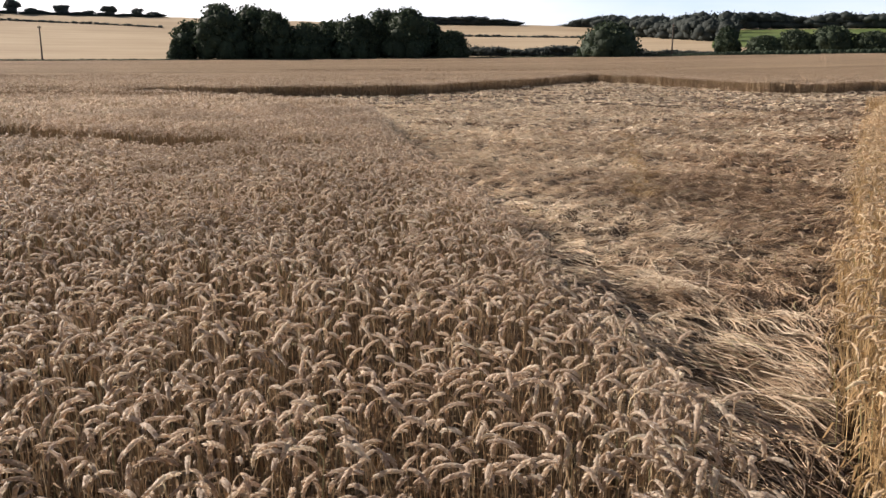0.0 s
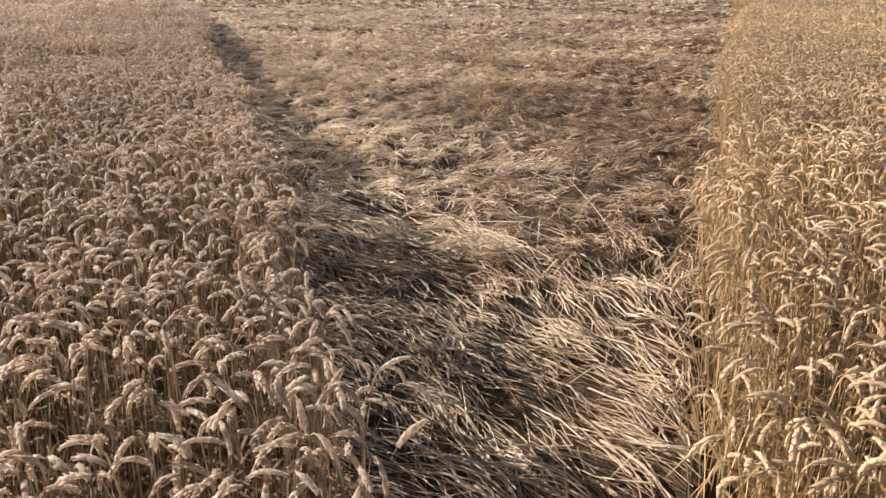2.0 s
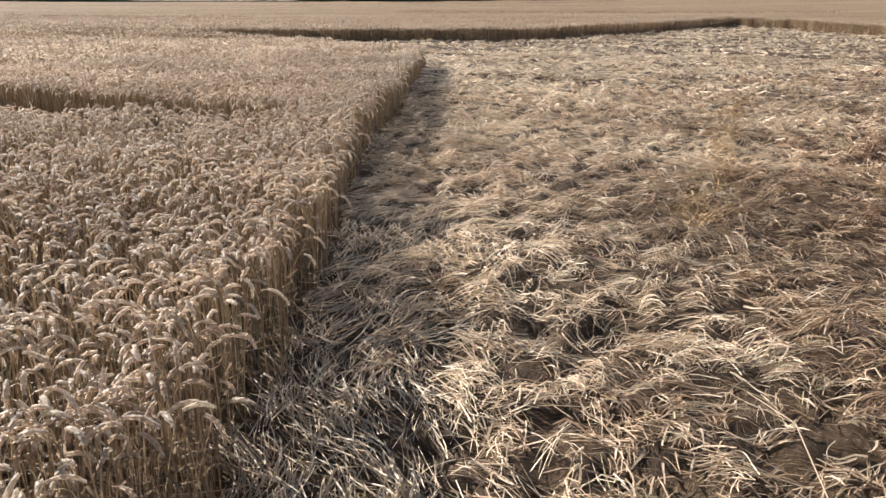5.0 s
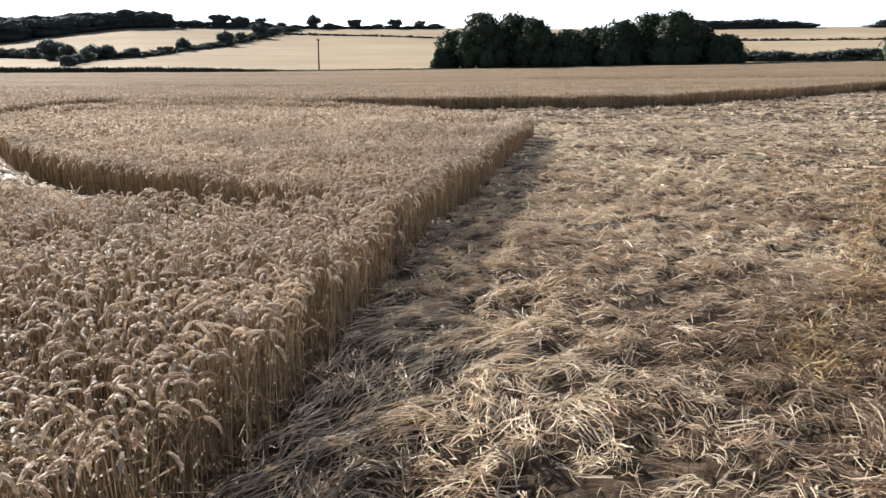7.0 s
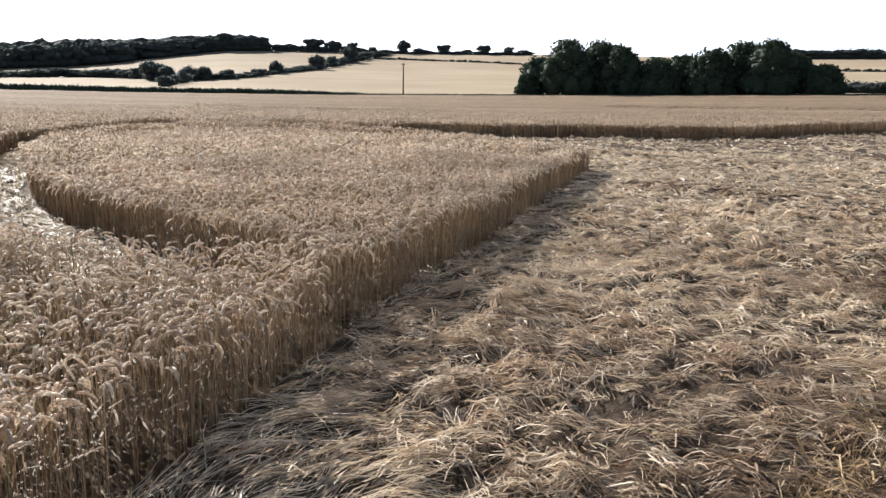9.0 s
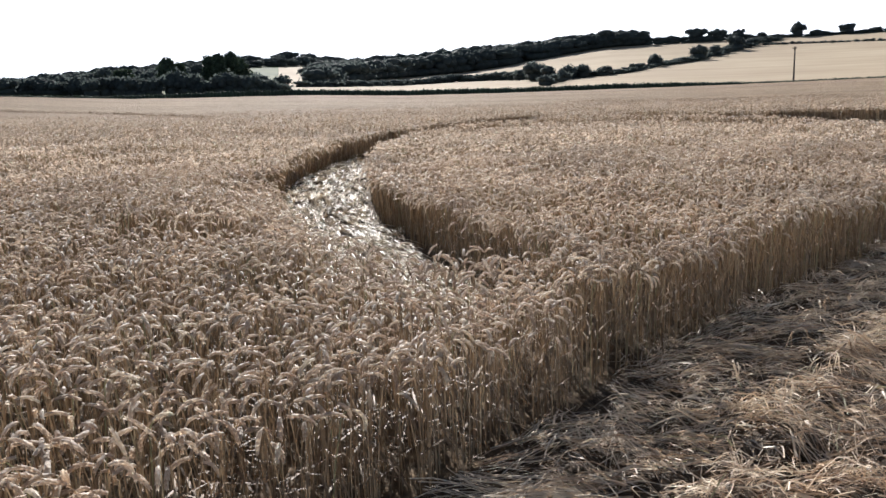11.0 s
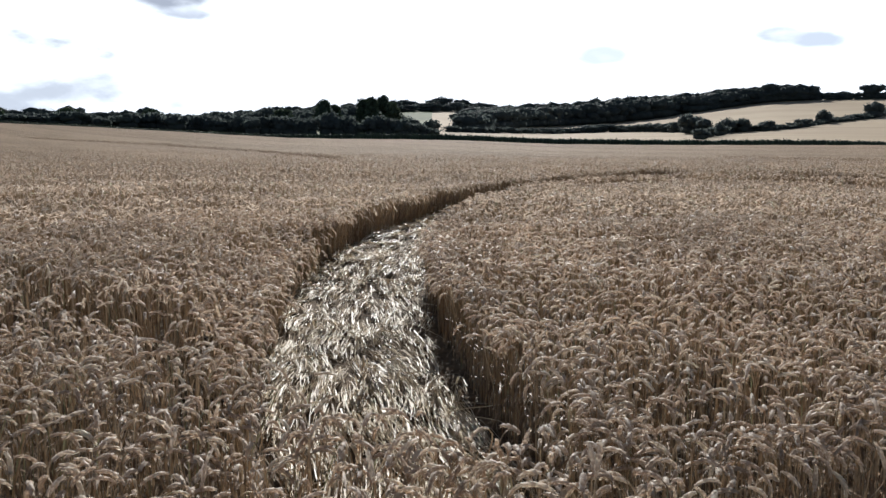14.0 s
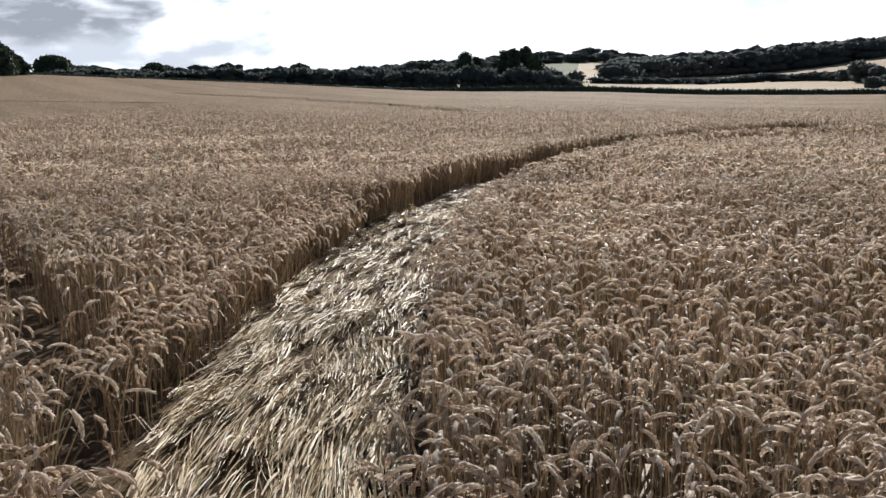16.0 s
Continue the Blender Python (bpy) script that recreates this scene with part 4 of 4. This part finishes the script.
def part(name, bm, mat, parent, label=""):
    me = bpy.data.meshes.new(name)
    bm.to_mesh(me)
    bm.free()
    me.materials.append(mat)
    ob = new(name, me)
    ob.parent = parent
    if label:
        tagged(ob, label)
    return ob


def tree(x, y, w, h, seed, label, base=0.12, count=3400, size=0.34, group="", lumps=26):
    rng = np.random.default_rng(seed)
    top = new("tree")
    top.location = (x, y, float(height(x, y)) - 0.05)
    bm = bmesh.new()
    limb(bm, (0, 0, 0), (0.1, 0, h * 0.45), h * 0.035, h * 0.022)
    for k in range(6):
        a = k * 1.05 + seed
        limb(bm, (0.1, 0, h * (0.25 + 0.03 * k)), (math.cos(a) * w * 0.3, math.sin(a) * w * 0.3, h * (0.5 + 0.05 * k)), h * 0.016, h * 0.005)
    part("trunk", bm, BARK, top)
    c, r = tree_crown(w * 1.2, h, h * base, rng, lumps, 6 if base < 0.08 else 0)
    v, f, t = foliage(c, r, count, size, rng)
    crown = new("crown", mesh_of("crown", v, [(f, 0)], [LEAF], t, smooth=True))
    crown.parent = top
    tagged(top, label, "tree", group)
    return top


dead_weed()

# Viewpoints from which bearings and angles of the distance were taken.
T0, T9, T14, T16 = (0.55, -0.66), (5.40, 6.60), (4.74, 11.49), (4.70, 12.63)


def by_bearing(az, r, eye):
    return eye[0] + r * math.sin(radians(az)), eye[1] + r * math.cos(radians(az))


def rise_to(x, y, eye, el):
    """Height over the ground at (x, y) that reaches the angle el from the eye."""
    return EYE + math.hypot(x - eye[0], y - eye[1]) * math.tan(radians(el)) - float(height(x, y))


# the dark clump at the field's end: bearing, width, angle of the top
for k, (az, w, el) in enumerate(((-4.1, 4.5, 1.7), (-3.2, 8, 2.9), (-1.3, 10, 4.15), (0.9, 10, 4.1), (2.3, 8, 3.7), (2.9, 7, 2.6), (4.6, 9, 2.95), (6.3, 8, 3.15), (8.0, 9, 3.55), (10.0, 10, 4.0), (11.7, 10, 4.12), (13.2, 8, 3.1), (14.8, 7, 2.5))):
    x, y = by_bearing(az, 168 + 5 * (k % 2), T9)
    tree(x, y, w, rise_to(x, y, T9, el), 40 + k, "dark broadleaf tree in a clump at the field's end", 0.02, group="trees at the field's end")
# lone trees east of it and by the western end
for k, (eye, az, r, w, el) in enumerate(((T0, 26.4, 172, 11, 3.05), (T0, 25.0, 175, 5, 1.5), (T0, 33.9, 190, 5, 2.6), (T0, 36.2, 185, 7, 2.05), (T0, 37.9, 200, 7, 2.4), (T0, 40.0, 200, 10, 2.6), (T0, 42.3, 200, 8, 2.25), (T16, -86.7, 150, 7.5, 4.4), (T16, -88.6, 152, 8, 4.7), (T16, -84.6, 150, 6, 3.5), (T16, -83.6, 155, 4, 2.7), (T16, -81.5, 175, 6.8, 2.75))):
    x, y = by_bearing(az, r, eye)
    tree(x, y, w, rise_to(x, y, eye, el), 80 + k, "lone dark broadleaf tree beside the field", 0.05, 2400, 0.32)


def wood_crown(w, h, rng, lumps):
    """A rounded far crown that reaches the ground: a dome, shoulders round it and a broad foot."""
    k = np.arange(lumps)
    a = k * 2.4 + rng.uniform(0, 6.28)
    out = w * rng.uniform(0.22, 0.34, lumps)
    c = np.concatenate((((0, 0, h * 0.6), (0, 0, h * 0.22)), np.stack((np.cos(a) * out, np.sin(a) * out, h * rng.uniform(0.4, 0.72, lumps)), 1)))
    side = w * rng.uniform(0.2, 0.3, lumps)
    r = np.concatenate((((w * 0.4, w * 0.4, h * 0.38), (w * 0.46, w * 0.46, h * 0.28)), np.stack((side, side, np.minimum(side * 0.9, h * 0.24)), 1)))
    return c, r


def wood(name, label, spots, seed, size=0.7, per=46, lumps=4):
    """A far wood or hedge: many crowns in one."""
    rng = np.random.default_rng(seed)
    V, F, T, base = [], [], [], 0
    for x, y, w, h in spots:
        c, r = wood_crown(w, h, rng, lumps)
        c += np.array((x, y, float(height(x, y)) - 0.1))
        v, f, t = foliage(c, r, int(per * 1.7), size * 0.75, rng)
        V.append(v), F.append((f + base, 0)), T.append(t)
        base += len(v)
    ob = new(name, mesh_of(name, np.concatenate(V), F, [HAZED_LEAF], np.concatenate(T), smooth=True))
    tagged(ob, label, "trees", kind="stuff")


def belt(eye, foot, tops, step, rng, rough=0.12, rows=1, wide=1.0, more=0.0):
    """Crowns along a line whose foot and top are given as (bearing, angle) marks."""
    fa, fe = np.array(foot).T
    ta, te = np.array(tops).T
    out = []
    for az in np.arange(max(fa.min(), ta.min()), min(fa.max(), ta.max()), step):
        e0, e1 = np.interp(az, fa, fe), np.interp(az, ta, te)
        for k in range(rows):
            b = az + rng.normal(0, step * 0.3)
            x, y, r = spot(*eye, b, e0 + (e1 - e0) * 0.55 * k / max(rows, 1))
            h = rise_to(x, y, eye, e1 + more + (rng.normal(0, rough) if k == rows - 1 else -rng.uniform(0.1, 0.4)))
            if h > 0.4:
                out.append((x, y, max(r * radians(step) * 3.6 * wide, h * 0.7), h))
    return out


rng = np.random.default_rng(7)
wood("wood", "dark wood on the crest of the hill", belt(T9, [(-44.0, 0.9), (-40.5, 1.2), (-37.9, 1.3), (-34.8, 1.46), (-31.5, 1.8), (-28.0, 2.36), (-25.2, 2.73), (-22.6, 2.9)],
     [(-44.0, 2.4), (-42.4, 2.65), (-37.8, 2.75), (-34.0, 3.25), (-29.7, 3.37), (-26.2, 3.75), (-23.3, 3.9), (-22.5, 3.9)], 0.45, rng, 0.09, 4, 1.7, 0.1), 22, 0.6, 60)


def single_trees(eye, marks):
    """Spots for far trees that stand apart: bearing, angles of foot and top, width in degrees."""
    out = []
    for az, foot, top, wide in marks:
        x, y, r = spot(*eye, az, foot)
        out.append((x, y, r * radians(wide), rise_to(x, y, eye, top)))
    return out


wood("hedgerow", "low hedge along the skyline", belt(T9, [(-21.9, 2.85), (-4.0, 2.9)], [(-21.9, 3.35), (-16.5, 3.3), (-15.0, 3.12), (-4.0, 3.08)], 0.35, rng, 0.05, 1, 0.8), 23, 0.45, 30)
wood("hedgerow_trees", "rounded trees standing apart along the skyline", single_trees(T9, ((-20.3, 2.87, 3.45, 1.2), (-18.7, 2.87, 3.85, 1.5), (-17.4, 2.87, 3.75, 1.3), (-16.1, 2.88, 3.65, 0.8), (-14.7, 2.88, 3.35, 0.7), (-12.6, 2.88, 3.9, 1.1), (-11.6, 2.88, 3.3, 0.9), (-9.8, 2.89, 3.6, 1.1), (-8.3, 2.89, 3.25, 0.8), (-7.1, 2.89, 3.6, 1.1), (-5.4, 2.9, 3.5, 0.9), (-4.4, 2.9, 3.3, 0.8))), 38, 0.5, 90, 6)
wood("hedgerow", "bushy hedgerow climbing the hill between ripe fields", belt(T9, [(-28.2, 0.4), (-26.7, 0.83), (-24.5, 0.95), (-23.0, 1.09), (-21.2, 1.39), (-18.5, 1.7), (-16.2, 2.2), (-15.1, 2.48), (-13.5, 2.85)],
     [(-28.2, 1.3), (-26.7, 1.5), (-25.2, 1.4), (-23.8, 1.4), (-22.1, 1.6), (-20.6, 1.8), (-19.4, 2.0), (-17.4, 2.35), (-15.1, 2.95), (-13.5, 3.15)], 0.38, rng, 0.1), 24, 0.45, 44)
wood("hedgerow_trees", "round trees standing in the climbing hedgerow", single_trees(T9, ((-29.2, 0.75, 2.15, 1.5), (-26.9, 0.8, 1.9, 1.3), (-25.9, 0.85, 1.85, 1.2), (-24.4, 0.95, 1.65, 1.0), (-21.2, 1.39, 2.35, 1.0), (-18.5, 1.7, 2.8, 1.3), (-17.5, 1.9, 2.7, 1.0), (-16.2, 2.2, 3.25, 1.2))), 39, 0.45, 90, 6)
wood("hedgerow", "dark hedgerow below the hill wood", belt(T9, [(-45.0, 0.85), (-38.0, 0.76), (-34.8, 0.87), (-31.6, 0.91), (-29.6, 0.85), (-28.0, 0.7)],
     [(-45.0, 1.3), (-40.0, 1.15), (-37.9, 1.17), (-34.8, 1.45), (-33.4, 1.3), (-31.5, 1.55), (-30.0, 1.5), (-29.3, 2.2), (-28.8, 2.0), (-28.0, 1.7)], 0.4, rng, 0.06), 25, 0.5, 40)
wood("hedge", "thin clipped hedge between two ripe fields", belt(T9, [(-14.5, 2.47), (-10.8, 2.42), (-7.3, 2.36), (-4.0, 2.24)], [(-14.5, 2.63), (-10.8, 2.55), (-7.3, 2.5), (-4.0, 2.38)], 0.22, rng, 0.03, 1, 0.6), 26, 0.35, 16, 2)
wood("hedge", "broken clipped hedge across a ripe field", belt(T0, [(15.0, 1.9), (25.0, 1.83)], [(15.0, 2.05), (25.0, 1.97)], 0.24, rng, 0.04, 1, 0.55), 27, 0.35, 16, 2)
wood("wood", "far dark wood along the ridge", belt(T0, [(13.0, 2.72), (20.2, 2.76)], [(13.0, 3.3), (15.2, 3.28), (17.7, 3.27), (19.8, 2.9), (20.2, 2.85)], 0.5, rng, 0.05), 28, 0.7, 36)
wood("hedge", "bushes along the field's end", belt(T0, [(16.0, 0.62), (24.8, 0.66), (33.0, 0.85)],
     [(16.0, 1.15), (17.7, 1.36), (20.4, 1.1), (22.3, 1.38), (23.8, 1.46), (24.8, 1.2), (27.9, 1.25), (29.0, 0.95), (30.5, 1.1), (31.5, 0.98), (32.3, 1.1), (33.0, 1.0)], 0.45, rng, 0.06), 29, 0.35, 50)
wood("wood", "dark wood on the eastern slope", belt(T0, [(24.1, 2.72), (25.6, 2.45), (27.5, 1.95), (30.4, 1.77), (33.6, 1.6), (34.5, 2.2)],
     [(24.1, 2.94), (25.6, 3.4), (27.4, 3.2), (28.9, 3.5), (30.4, 3.1), (32.1, 3.6), (34.5, 3.5)], 0.55, rng, 0.09, 2), 30)
wood("wood", "dark wood above green pasture", belt(T0, [(34.5, 2.4), (38.6, 2.38), (47.0, 2.3)], [(34.5, 3.5), (37.5, 3.5), (38.6, 2.95), (39.2, 2.92), (39.6, 3.45), (42.8, 3.2), (47.0, 3.2)], 0.55, rng, 0.06), 31)
wood("tree_line", "dark line of trees beyond the crest of the field", belt(T14, [(-80.5, 1.4), (-77.4, 1.38), (-67.4, 1.0), (-62.0, 0.75), (-59.2, 0.62)],
     [(-80.5, 1.95), (-78.4, 2.0), (-76.0, 1.75), (-75.4, 2.25), (-73.2, 2.02), (-70.8, 2.25), (-69.1, 1.98), (-67.4, 2.15), (-65.6, 2.3), (-64.9, 1.85), (-64.4, 2.1), (-62.6, 2.0), (-59.2, 2.25)], 0.55, rng, 0.13, 2, 0.95, 0.1), 32, 0.45, 60, 5)
wood("wood", "wooded far hillside", belt(T14, [(-61.5, 1.0), (-57.7, 1.45), (-54.6, 1.7), (-48.9, 2.3), (-42.4, 2.3)], [(-61.5, 2.0), (-57.7, 2.45), (-54.6, 2.62), (-52.2, 2.75), (-48.9, 2.85), (-46.3, 3.1), (-43.9, 2.85), (-42.4, 2.8)], 0.55, rng, 0.1, 2, 0.8, 0.12), 33, 0.6)
wood("wood", "mixed wood at the far end of the field", belt(T14, [(-59.2, 0.55), (-56.2, 0.45), (-52.3, 0.4), (-46.9, 0.5)],
     [(-59.2, 2.2), (-57.7, 2.3), (-56.2, 1.95), (-55.0, 2.3), (-54.4, 2.6), (-53.6, 2.4), (-52.2, 1.8), (-51.0, 2.5), (-49.9, 2.1), (-48.3, 1.9), (-46.9, 1.35)], 0.5, rng, 0.2, 2, 0.8), 34, 0.45, 70, 5)


for k, (az, el, w) in enumerate(((-54.6, 3.1, 4.5), (-53.9, 2.75, 4.0), (-51.9, 3.2, 4.0), (-51.3, 3.3, 3.6), (-50.5, 3.4, 4.2), (-49.9, 2.9, 4.5), (-57.4, 2.45, 6.0), (-65.8, 2.3, 5.0), (-70.8, 2.3, 5.0), (-75.2, 2.35, 4.5))):
    x, y = by_bearing(az, 186 + 3 * (k % 3), T14)
    tree(x, y, w, rise_to(x, y, T14, el), 60 + k, "tall ragged tree standing above the far wood", 0.1, 1400, 0.3, "tall trees in the far wood", 22)


def build_end_hedge():
    """The low hedge that closes the field, thick to the west and thin to the east."""
    rng = np.random.default_rng(21)
    az = np.arange(-100, 62, 0.25)
    n = len(az)
    r = EDGE_R + 1.2 + rng.normal(0, 0.15, n)
    x, y = ORIGIN[0] + r * np.sin(np.radians(az)), ORIGIN[1] + r * np.cos(np.radians(az))
    h = np.interp(az, (-60, -50, -21, -14, 30, 36), (0.9, 1.9, 1.7, 0.85, 0.85, 1.5)) * rng.uniform(0.92, 1.06, n)
    c = np.stack((x, y, height(x, y) + h * 0.4), 1)
    v, f, t = foliage(c, np.stack((np.full(n, 1.0), np.full(n, 1.0), h * 0.5), 1), n * 24, 0.13, rng, (0.84, 0.92))
    ob = new("hedge", mesh_of("hedge", v, [(f, 0)], [LEAF], t, smooth=True))
    tagged(ob, "low dark hedge along the field's end", "hedge", kind="stuff")


build_end_hedge()


def utility_pole(az, r, eye, el, label):
    x, y = by_bearing(az, r, eye)
    h = rise_to(x, y, eye, el)
    top = new("utility_pole")
    top.location = (x, y, float(height(x, y)) - 0.1)
    bm = bmesh.new()
    limb(bm, (0, 0, 0), (0, 0, h + 0.1), 0.17, 0.11)
    part("pole", bm, BARK, top)
    bm = bmesh.new()
    bmesh.ops.create_cube(bm, size=1.0, matrix=Matrix.Translation((0, -0.13, h - 0.25)) @ Matrix.Diagonal((0.7, 0.1, 0.12, 1)))
    bmesh.ops.bevel(bm, geom=list(bm.edges), offset=0.012, segments=1, affect="EDGES")
    part("crossarm", bm, BARK, top)
    for s in (-0.28, 0.28):
        bm = bmesh.new()
        limb(bm, (s, -0.13, h - 0.19), (s, -0.13, h + 0.02), 0.05, 0.03)
        part("insulator", bm, BARK, top)
    tagged(top, label, "pole")


utility_pole(-12.6, 165.5, T9, 2.27, "weathered wooden utility pole at the field's end")
utility_pole(30.45, 168.0, T0, 2.75, "thin wooden utility pole before a far wood")
